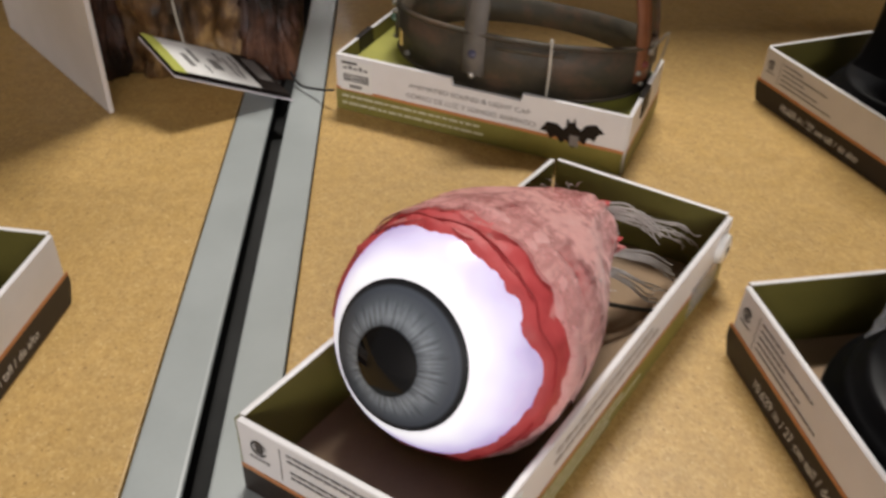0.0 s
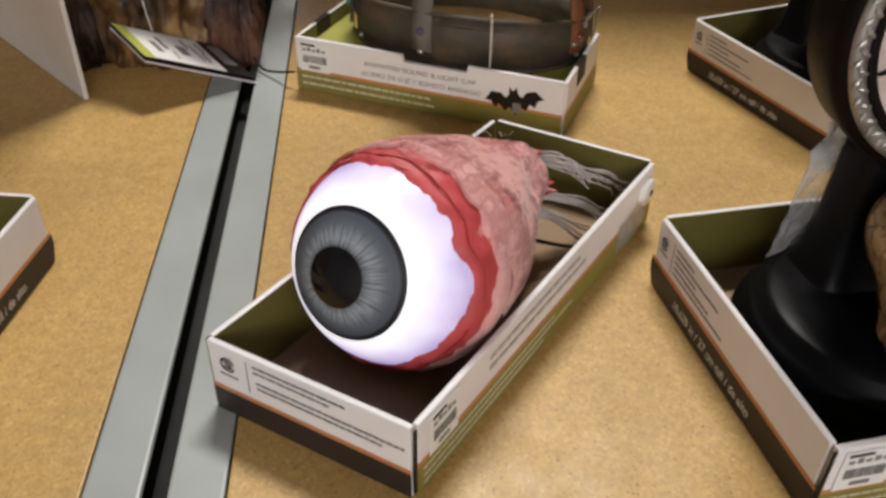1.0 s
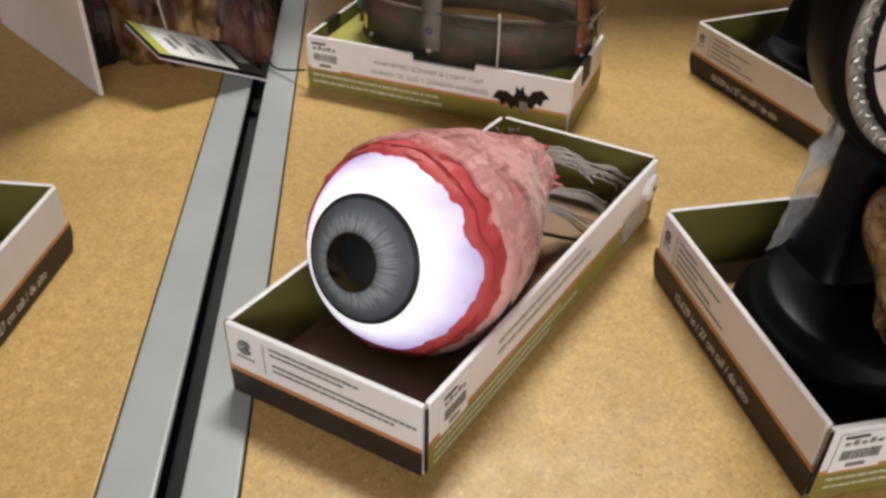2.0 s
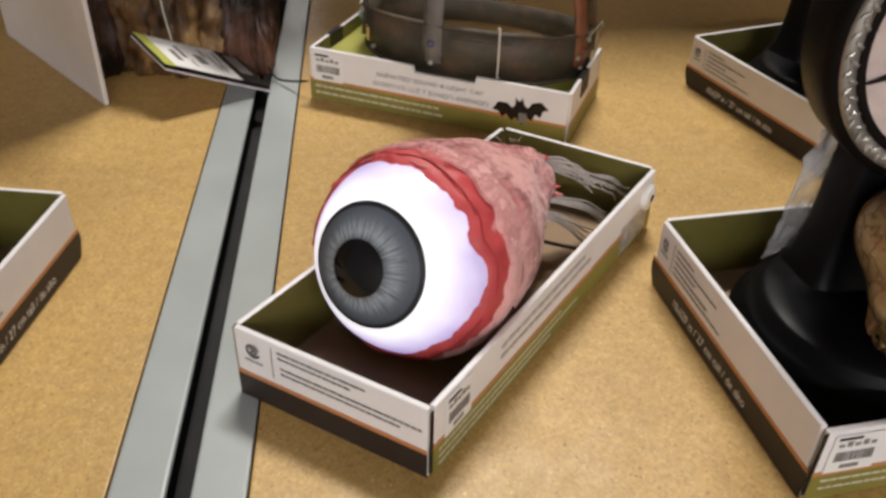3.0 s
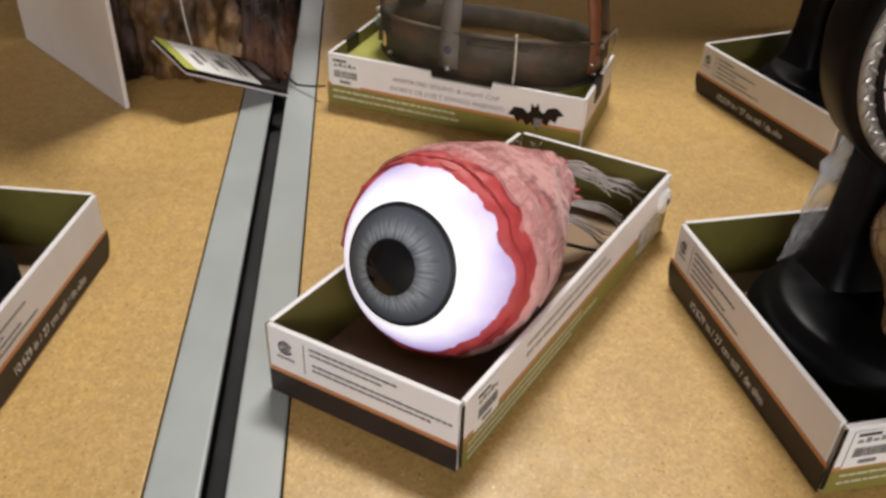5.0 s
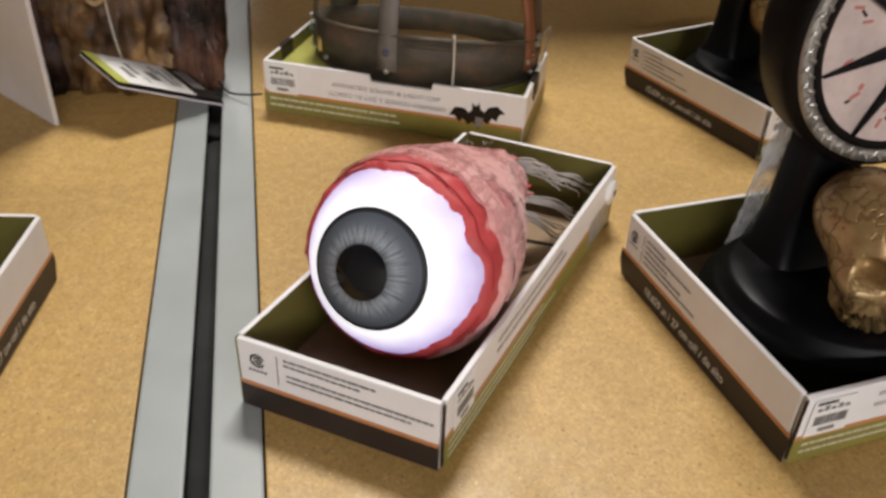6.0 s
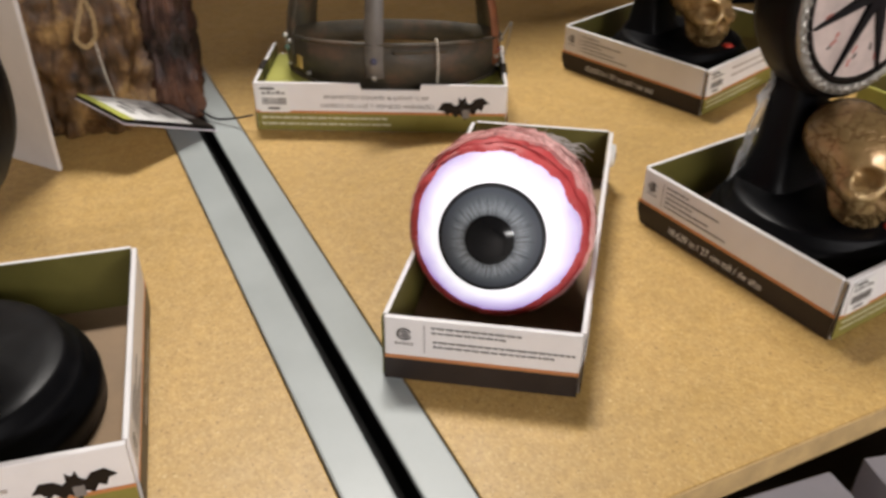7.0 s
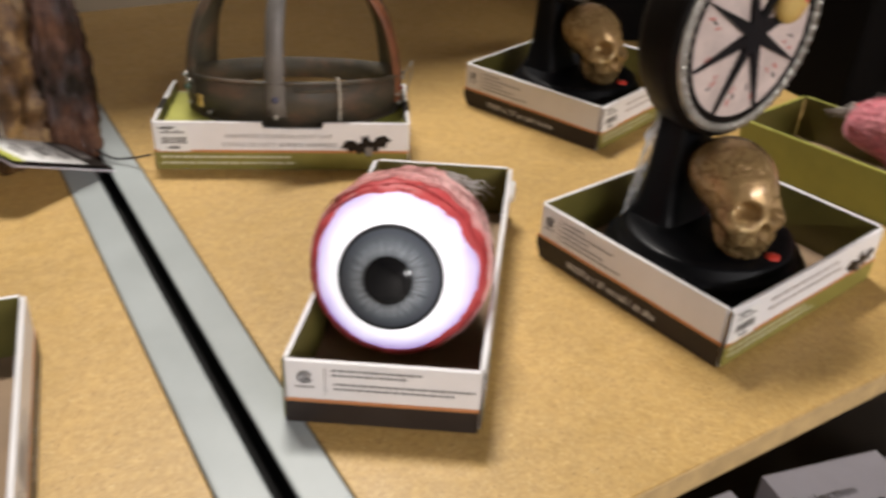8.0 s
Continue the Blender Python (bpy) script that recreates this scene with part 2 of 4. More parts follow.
def part(name, bm, material, parent=None, label="", smooth=False):
    """Links a bmesh as one mesh object under a thing or a part."""
    me = bpy.data.meshes.new(name)
    bm.normal_update()
    bm.to_mesh(me)
    bm.free()
    for m in material if isinstance(material, (list, tuple)) else [material]:
        me.materials.append(m)
    if smooth:
        for p in me.polygons:
            p.use_smooth = True
    ob = new(name, me)
    ob.parent = parent
    return tagged(ob, label)


def thing(name, m, label, category, group=""):
    ob = new(name)
    ob.empty_display_size = 0.02
    ob.matrix_basis = m
    return tagged(ob, label, category, group)


def block(x0, y0, z0, x1, y1, z1, bevel=0.0, bm=None):
    bm = bm or bmesh.new()
    made = bmesh.ops.create_cube(bm, size=1.0)
    for v in made["verts"]:
        v.co = Vector((x0 + (v.co.x + 0.5) * (x1 - x0), y0 + (v.co.y + 0.5) * (y1 - y0), z0 + (v.co.z + 0.5) * (z1 - z0)))
    if bevel:
        edges = {e for v in made["verts"] for e in v.link_edges}
        bmesh.ops.bevel(bm, geom=list(edges), offset=bevel, segments=2, affect="EDGES", profile=0.6)
    return bm


def lathe(profile, turns=64, m=None):
    """Turns (radius, height) pairs about z."""
    bm = bmesh.new()
    rings = []
    for r, z in profile:
        if r < 1e-6:
            rings.append([bm.verts.new((0, 0, z))])
        else:
            rings.append([bm.verts.new((r * math.cos(2 * math.pi * k / turns), r * math.sin(2 * math.pi * k / turns), z)) for k in range(turns)])
    for a, b in zip(rings, rings[1:]):
        for k in range(turns):
            q = (k + 1) % turns
            face = [a[k % len(a)], a[q % len(a)], b[q % len(b)], b[k % len(b)]]
            face = list(dict.fromkeys(face))
            if len(face) > 2:
                bm.faces.new(face)
    bmesh.ops.recalc_face_normals(bm, faces=bm.faces)
    if m:
        bmesh.ops.transform(bm, matrix=m, verts=bm.verts)
    return bm


def rod(points, radius, sides=8, bm=None, taper=1.0):
    """A round rod along points; taper: the last radius over the first."""
    bm = bm or bmesh.new()
    points = [Vector(p) for p in points]
    rings, up = [], Vector((0.13, 0.21, 0.97))
    for n, p in enumerate(points):
        along = (points[min(n + 1, len(points) - 1)] - points[max(n - 1, 0)]).normalized()
        side = along.cross(up)
        side = (side if side.length > 1e-3 else along.cross(Vector((1, 0, 0)))).normalized()
        over = side.cross(along)
        r = radius * (1 + (taper - 1) * n / max(1, len(points) - 1))
        rings.append([bm.verts.new(p + r * (math.cos(2 * math.pi * k / sides) * side + math.sin(2 * math.pi * k / sides) * over)) for k in range(sides)])
    for a, b in zip(rings, rings[1:]):
        for k in range(sides):
            bm.faces.new((a[k], a[(k + 1) % sides], b[(k + 1) % sides], b[k]))
    bm.faces.new(rings[0][::-1])
    bm.faces.new(rings[-1])
    return bm


def spline(points, steps=8):
    """Points along a smooth line through the given ones."""
    p = [Vector(q) for q in points]
    out = []
    for n in range(len(p) - 1):
        a, b, c, d = p[max(n - 1, 0)], p[n], p[n + 1], p[min(n + 2, len(p) - 1)]
        for k in range(steps):
            t = k / steps
            out.append(0.5 * ((2 * b) + (c - a) * t + (2 * a - 5 * b + 4 * c - d) * t * t + (3 * b - a - 3 * c + d) * t ** 3))
    return out + [p[-1]]


def plate(outline, thick, m=None):
    """A flat outline in xy, pulled up by its thickness."""
    bm = bmesh.new()
    low = [bm.verts.new((x, y, 0)) for x, y in outline]
    high = [bm.verts.new((x, y, thick)) for x, y in outline]
    bm.faces.new(low[::-1])
    bm.faces.new(high)
    for k in range(len(low)):
        q = (k + 1) % len(low)
        bm.faces.new((low[k], low[q], high[q], high[k]))
    bmesh.ops.recalc_face_normals(bm, faces=bm.faces)
    if m:
        bmesh.ops.transform(bm, matrix=m, verts=bm.verts)
    return bm


def lettering(words, width, height, m, material, parent, label=""):
    """Raised print of the given width and cap height, from its lower left corner."""
    curve = bpy.data.curves.new("lettering", "FONT")
    curve.body = words
    probe = bpy.data.objects.new("lettering", curve)
    scene.collection.objects.link(probe)
    bpy.context.view_layer.update()
    me = bpy.data.meshes.new_from_object(probe.evaluated_get(bpy.context.evaluated_depsgraph_get()))
    bpy.data.objects.remove(probe)
    xs, ys = [v.co.x for v in me.vertices], [v.co.y for v in me.vertices]
    x0, x1, y0, y1 = min(xs), max(xs), min(ys), max(ys)
    for v in me.vertices:
        v.co = m @ Vector(((v.co.x - x0) / (x1 - x0) * width, (v.co.y - y0) / (y1 - y0) * height, 0.0006))
    me.materials.append(material)
    ob = new("lettering", me)
    ob.parent = parent
    return tagged(ob, label)


# ---- structure ----


def structure(name, bm, material, label=""):
    return tagged(part(name, bm, material), label, kind="structure")


BACK = 0.90
shelf_left = structure("shelf_board_left", block(-1.3, 0, -0.016, -0.0275, BACK, 0, 0.0008), BOARD, "tan particle board shelf beside the steel joint")
shelf_right = structure("shelf_board_right", block(0.0300, 0, -0.016, 1.5, BACK, 0, 0.0008), BOARD, "tan particle board shelf with a raw front edge")
structure("shelf_edge_left", block(-1.3, -0.0012, -0.0155, -0.0275, -0.0002, -0.0006), BOARD_EDGE)
structure("shelf_edge_right", block(0.0300, -0.0012, -0.0155, 1.5, -0.0002, -0.0006), BOARD_EDGE)
structure("joint_strip_left", block(-0.0265, 0, -0.0036, -0.0038, BACK, 0.0004, 0.0014), STEEL, "grey painted steel strip beside the shelf slot")
structure("joint_strip_right", block(0.0066, 0, -0.0036, 0.0290, BACK, 0.0004, 0.0014), STEEL, "grey painted steel strip beside the shelf slot")
# near-black bottom and added liners put the slot's shade into colour
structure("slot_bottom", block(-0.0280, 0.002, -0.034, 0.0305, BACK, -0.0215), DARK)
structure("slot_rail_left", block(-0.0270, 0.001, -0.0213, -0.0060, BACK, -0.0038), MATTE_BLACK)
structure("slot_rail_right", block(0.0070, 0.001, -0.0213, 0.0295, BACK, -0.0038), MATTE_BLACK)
# unseen back panels, their height set to shade the rear of the shelf
structure("back_panel_left", block(-1.3, BACK, -1.0, -0.02, BACK + 0.02, 1.00), PANEL)
structure("back_panel_right", block(0.02, BACK, -1.0, 1.5, BACK + 0.02, 1.00), PANEL)
# unseen bare steel post, added to mirror lamp glare onto the strips
structure("upright", block(-0.0195, BACK, -1.0, 0.0195, BACK + 0.03, 1.03, 0.002), GLARE_STEEL)
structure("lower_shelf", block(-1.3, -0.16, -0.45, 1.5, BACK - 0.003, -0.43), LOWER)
structure("side_panel_left", block(-1.33, -0.16, -1.0, -1.302, BACK + 0.02, 0.5), PANEL)
structure("side_panel_right", block(1.502, -0.16, -1.0, 1.53, BACK + 0.02, 0.5), PANEL)
WALLS = worn("store_wall_paint", (0.32, 0.30, 0.28), 0.8, grain=60, stain=2)
FLOOR = worn("store_floor_tile", (0.24, 0.23, 0.21), 0.4, grain=80, stain=3)
structure("floor", block(-4, -9, -1.05, 4, 5, -1.002), FLOOR)
structure("ceiling", block(-4, -9, 2.9, 4, 5, 2.95), WALLS)
structure("wall_north", block(-4, 5.0, -1.0, 4, 5.1, 2.9), WALLS)
structure("wall_south", block(-4, -9.1, -1.0, 4, -9.0, 2.9), WALLS)
structure("wall_west", block(-4.1, -9, -1.0, -4.0, 5, 2.9), WALLS)
structure("wall_east", block(4.0, -9, -1.0, 4.1, 5, 2.9), WALLS)

# ---- card trays ----


def tray_faces(w, d):
    """For each outer face: x along it as seen from outside, y up, z outwards."""
    def face(o, s, n):
        return Matrix(((s[0], 0, n[0], o[0]), (s[1], 0, n[1], o[1]), (0, 1, 0, 0), (0, 0, 0, 1)))
    return {"front": face((0, 0), (1, 0), (0, -1)), "right": face((w, 0), (0, 1), (1, 0)),
            "left": face((0, d), (0, -1), (-1, 0)), "back": face((w, d), (-1, 0), (0, 1))}


def bars(wall, m, x, y, widths, gap, height, material, name="text_bar"):
    """Lines of small print as plain word-long bars, from the top line down."""
    rng = random.Random(int(x * 1e5) + len(widths))
    for n, length in enumerate(widths):
        q = x
        while q < x + length - height:
            w = min(rng.uniform(1.6, 5.0) * height, x + length - q)
            part(name, block(q, y - n * gap - height, 0.0003, q + w, y - n * gap, 0.0005), material, wall).matrix_local = m
            q += w + 0.65 * height


def roundel(wall, m, x, y, r):
    """A round mark: a dark ring with an open arc inside it, and a bar of small print below."""
    bm = bmesh.new()
    for inner, outer, a0, a1 in ((0.76, 1.0, 20, 340), (0.36, 0.58, 200, 520), (0.0, 0.20, 0, 360)):
        steps = 28
        for k in range(steps):
            t0, t1 = (radians(a0 + (a1 - a0) * (k + s) / steps) for s in (0, 1))
            ring = [(inner, t0), (outer, t0), (outer, t1), (inner, t1)]
            bm.faces.new([bm.verts.new((x + r * q * math.cos(t), y + r * q * math.sin(t), 0.0005)) for q, t in ring])
    part("round_mark", bm, BLACK_INK, wall).matrix_local = m
    for k in range(5):
        part("text_bar", block(x - r * 1.25 + k * r * 0.52, y - r * 1.75, 0.0003, x - r * 0.9 + k * r * 0.52, y - r * 1.45, 0.0005), GREY_INK, wall).matrix_local = m


def price_sticker(wall, m, x, y, w, h):
    sticker = part("price_sticker", block(x, y, 0.0004, x + w, y + h, 0.0007), PAPER, wall, "white paper price sticker with a barcode")
    sticker.matrix_local = m
    rng = random.Random(7)
    part("text_bar", block(x + 0.08 * w, y + 0.88 * h, 0.0007, x + 0.55 * w, y + 0.95 * h, 0.0009), BLACK_INK, sticker)
    for k in range(5):
        q = x + w * (0.12 + 0.16 * k)
        part("text_bar", block(q, y + 0.70 * h, 0.0007, q + 0.11 * w, y + (0.78 + 0.05 * (k % 2)) * h, 0.0009), SMALL_INK, sticker)
    bm = bmesh.new()
    q = x + 0.12 * w
    while q < x + 0.88 * w:
        b = rng.choice((0.012, 0.02, 0.032)) * w
        block(q, y + 0.30 * h, 0.0007, q + b, y + 0.56 * h, 0.0009, bm=bm)
        q += b + rng.choice((0.012, 0.022)) * w
    tagged(part("barcode", bm, SMALL_INK, sticker), kind="stuff")
    part("text_bar", block(x + 0.3 * w, y + 0.10 * h, 0.0007, x + 0.68 * w, y + 0.2 * h, 0.0009), SMALL_INK, sticker)


BAT = [(0, .28), (.10, .26), (.16, .14), (.24, .20), (.32, .08), (.40, .14), (.50, .0), (.60, .14), (.68, .08), (.76, .20), (.84, .14), (.90, .26), (1, .28),
       (.88, .42), (.72, .40), (.64, .31), (.58, .36), (.56, .50), (.52, .43), (.48, .43), (.44, .50), (.42, .36), (.36, .31), (.28, .40), (.12, .42)]


def bat_mark(wall, m, x, y, w, turn=0.0):
    shape = Matrix.Translation((x, y, 0.0003)) @ Matrix.Rotation(radians(turn), 4, "Z") @ Matrix.Scale(w, 4)
    bm = plate(BAT, 0.02, shape)
    for v in bm.verts:
        v.co.z = 0.0003 if v.co.z < 0.00035 else 0.0006
    mark = part("bat_mark", bm, BLACK_INK, wall, "black bat-shaped print")
    mark.matrix_local = m
    part("text_bar", block(x + 0.43 * w, y + 0.12 * w, 0.0006, x + 0.57 * w, y + 0.30 * w, 0.0008), GREY_INK, mark)


def card_wall(name, x0, y0, x1, y1, h, inward, tray, notch=None, rim=None, cut=0.0):
    """A folded card wall: printed white outside and on its rim, olive inside."""
    if notch:
        a, b, drop = notch
        bm = plate([(x0, 0), (x1, 0), (x1, h), (b, h), (b - 0.001, h - drop), (a + 0.001, h - drop), (a, h), (x0, h)], y1 - y0,
                   Matrix(((1, 0, 0, 0), (0, 0, -1, y1), (0, 1, 0, 0.0006), (0, 0, 0, 1))))
    elif cut:
        bm = plate([(y0, 0), (y1 - cut * 0.55, 0), (y1, cut), (y1, h), (y0, h)], x1 - x0, Matrix(((0, 0, 1, x0), (1, 0, 0, 0), (0, 1, 0, 0.0006), (0, 0, 0, 1))))
        bmesh.ops.bevel(bm, geom=list(bm.edges), offset=0.0006, segments=1, affect="EDGES")
    else:
        bm = block(x0, y0, 0.0006, x1, y1, h, 0.0007)
    bm.normal_update()
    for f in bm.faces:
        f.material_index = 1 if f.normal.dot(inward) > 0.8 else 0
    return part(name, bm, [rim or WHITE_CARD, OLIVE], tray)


def card_tray(m, w, d, h, label, group, notch=None, back=None, rim=None, cut=0.0):
    tray = thing("card_tray", m, label, "tray", group)
    t = 0.0028
    part("floor_panel", block(t, t, 0.0005, w - t, d - t, 0.0025), KRAFT, tray, "bare kraft card bottom")
    walls = {"front": card_wall("front_wall", t * 0.5, 0, w - t * 0.5, t, h, Vector((0, 1, 0)), tray, notch),
             "back": card_wall("back_wall", t + 0.0005, d - t, w - t - 0.0005, d, back or h, Vector((0, -1, 0)), tray, None, rim),
             "left": card_wall("side_wall", 0, t * 1.1, t, d - t * 1.1, h, Vector((1, 0, 0)), tray, None, rim, cut),
             "right": card_wall("side_wall", w - t, t * 1.1, w, d - t * 1.1, h, Vector((-1, 0, 0)), tray, None, rim, cut)}
    for wall in walls.values():
        wall.matrix_parent_inverse = Matrix()
    return tray, walls, tray_faces(w, d)


def lower_band(wall, m, length, top, material, line=0.0021):
    part("lower_band", block(0.0012, 0.0008, 0.0001, length - 0.0012, top, 0.0003), material, wall).matrix_local = m
    part("orange_line", block(0.0012, top, 0.0001, length - 0.0012, top + line, 0.00035), ORANGE, wall).matrix_local = m


def eyeball_tray(m, label, rim=None):
    w, d, h = 0.100, 0.235, 0.040
    tray, walls, face = card_tray(m, w, d, h, label, "eyeball trays", rim=rim)
    f = face["front"]
    lower_band(walls["front"], f, w, 0.0145, BAND_BROWN)
    roundel(walls["front"], f, 0.0115, 0.0305, 0.0038)
    part("divider_line", block(0.0215, 0.020, 0.0003, 0.0218, 0.037, 0.0005), GREY_INK, walls["front"]).matrix_local = f
    bars(walls["front"], f, 0.025, 0.0362, (0.046, 0.038), 0.0030, 0.0010, SMALL_INK)
    bars(walls["front"], f, 0.026, 0.0275, (0.070, 0.060), 0.0030, 0.0010, SMALL_INK)
    r = face["right"]
    lower_band(walls["right"], r, d, 0.0165, OLIVE_BAND)
    price_sticker(walls["right"], r, 0.010, 0.0165, 0.020, 0.021)
    bars(walls["right"], r, 0.055, 0.034, (0.085, 0.092), 0.0060, 0.0020, FAINT_INK)
    bars(walls["right"], r, 0.006, 0.0135, (0.11, 0.13, 0.10), 0.0042, 0.0012, PALE_INK)
    part("corner_slit", block(w - 0.0002, -0.0002, 0.004, w + 0.0004, 0.0016, h - 0.0008), BLACK_INK, tray, "dark gap at the folded corner")
    hole = Matrix.Translation((0, 0, 0)) @ r
    part("button_disc", lathe([(0, 0.0034), (0.0052, 0.0034), (0.0075, 0.0026), (0.0082, 0.0004), (0.0082, 0.0)], 28), PLASTIC_WHITE, walls["right"], "white plastic disc with a dark hole").matrix_local = hole @ Matrix.Translation((d - 0.0125, 0.0265, 0))
    part("button_hole", lathe([(0, 0.0037), (0.0020, 0.0037), (0.0022, 0.0030)], 16), BLACK_INK, walls["right"]).matrix_local = hole @ Matrix.Translation((d - 0.0125, 0.0265, 0))
    part("clear_tape", block(d - 0.046, 0.004, 0.0004, d - 0.010, 0.022, 0.0007), FILM, walls["right"], "wrinkled clear tape").matrix_local = r
    l = face["left"]
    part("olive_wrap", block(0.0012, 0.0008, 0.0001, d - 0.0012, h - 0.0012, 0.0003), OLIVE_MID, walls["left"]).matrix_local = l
    return tray


def clock_tray(m, label):
    w, d, h = 0.169, 0.153, 0.040
    tray, walls, face = card_tray(m, w, d, h, label, "clock trays", cut=0.0095)
    for side in ("left", "right"):
        f = face[side]
        cut = 0.0095
        run = [(cut * 0.55, 0.0008), (d - 0.0012, 0.0008), (d - 0.0012, 0.0155), (0.0012, 0.0155), (0.0012, cut)]
        line = [(0.0012, 0.0155), (d - 0.0012, 0.0155), (d - 0.0012, 0.0176), (0.0012, 0.0176)]
        flip = (lambda ps: [(d - x, y) for x, y in ps][::-1]) if side == "right" else (lambda ps: ps)
        part("lower_band", plate(flip(run), 0.0003, Matrix.Translation((0, 0, 0.0001))), BAND_BROWN, walls[side]).matrix_local = f
        part("orange_line", plate(flip(line), 0.00025, Matrix.Translation((0, 0, 0.0001))), ORANGE, walls[side]).matrix_local = f
        roundel(walls[side], f, 0.0115, 0.0305, 0.0034)
        part("divider_line", block(0.0205, 0.019, 0.0003, 0.0208, 0.037, 0.0005), GREY_INK, walls[side]).matrix_local = f
        bars(walls[side], f, 0.0235, 0.0360, (0.018, 0.043, 0.022, 0.036, 0.050), 0.0034, 0.0010, SMALL_INK)
        lettering("10.629 in / 27 cm tall / de alto", 0.074, 0.0050, f @ Matrix.Translation((0.031 if side == "left" else 0.045, 0.0052, 0)), PAPER, walls[side], "white printed size line")
    f = face["front"]
    lower_band(walls["front"], f, w, 0.0150, OLIVE_BAND)
    price_sticker(walls["front"], f, 0.005, 0.0165, 0.022, 0.021)
    bars(walls["front"], f, 0.040, 0.034, (0.075, 0.08), 0.0065, 0.0020, FAINT_INK)
    bars(walls["front"], f, 0.006, 0.012, (0.08, 0.09), 0.0045, 0.0012, PALE_INK)
    bat_mark(walls["front"], f, w - 0.040, 0.012, 0.034, 6)
    part("corner_slit", block(-0.0004, -0.0002, 0.004, 0.0014, 0.0003, h - 0.0008), BLACK_INK, tray, "dark gap at the folded corner")
    return tray


def cap_tray(m):
    w, d, h = 0.200, 0.096, 0.040
    tray, walls, face = card_tray(m, w, d, h, "white and olive printed card tray holding the leather cap", "", notch=(0.084, 0.132, 0.005), back=0.029)
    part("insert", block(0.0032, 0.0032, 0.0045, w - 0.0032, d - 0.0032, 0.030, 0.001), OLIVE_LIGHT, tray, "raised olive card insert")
    f = face["front"]
    lower_band(walls["front"], f, w, 0.0155, OLIVE_BAND)
    price_sticker(walls["front"], f, 0.004, 0.0165, 0.024, 0.0215)
    lettering("ANIMATED SOUND & LIGHT CAP", 0.083, 0.0034, f @ Matrix.Translation((0.055, 0.0280, 0)), GREY_INK, walls["front"], "grey printed capitals")
    lettering("GORRO DE LUZ Y SONIDO ANIMADO", 0.089, 0.0034, f @ Matrix.Translation((0.053, 0.0208, 0)), GREY_INK, walls["front"], "grey printed capitals")
    bars(walls["front"], f, 0.005, 0.0125, (0.100, 0.104), 0.0052, 0.0016, PALE_INK)
    bat_mark(walls["front"], f, w - 0.053, 0.0085, 0.041, 9)
    for side in ("left", "right"):
        lower_band(walls[side], face[side], d, 0.0155, OLIVE_BAND)
        part("black_clip", block(0.030 if side == "right" else 0.046, 0.026, -0.0032, 0.050 if side == "right" else 0.066, 0.0405, 0.0008), BLACK_INK, walls[side], "black fixing strap").matrix_local = face[side]
    return tray


def skewed(tray, pivot, k):
    """Pushes a card tray out of square, about the side at x = pivot."""
    push = Matrix(((1, 0, 0, 0), (k, 1, 0, -k * pivot), (0, 0, 1, 0), (0, 0, 0, 1)))
    for ob in tray.children_recursive:
        to_tray, up = ob.matrix_basis.copy(), ob.parent
        while up != tray:
            to_tray, up = up.matrix_basis @ to_tray, up.parent
        ob.data.transform(to_tray.inverted() @ push @ to_tray)
    return tray


tray_a = eyeball_tray(pose(0.0249, 0.1316, 0, 0, 0, -38.3), "white and black printed card tray under the glowing eyeball")
skewed(tray_a, 0.100, 0.075)
tray_g = eyeball_tray(pose(0.514, 0.014, 0, 0, 0, 8.5), "olive card tray holding a pink cloth eyeball beside a clock", OLIVE_LIGHT)
cap_tray(pose(0.0395, 0.4408, 0, 0, 0, -26.3))
clock_tray(pose(0.2535, 0.0490, 0, 0, 0, 7.2), "white and black printed card tray near the shelf's front edge")
clock_tray(pose(0.3845, 0.3140, 0, 0, 0, 17.8), "white and black printed card tray deep on the shelf")
clock_tray(pose(-0.2710, 0.1200, 0, 0, 0, -10.0), "white printed card tray beside the steel joint holding a black clock")

# ---- eyeball ----


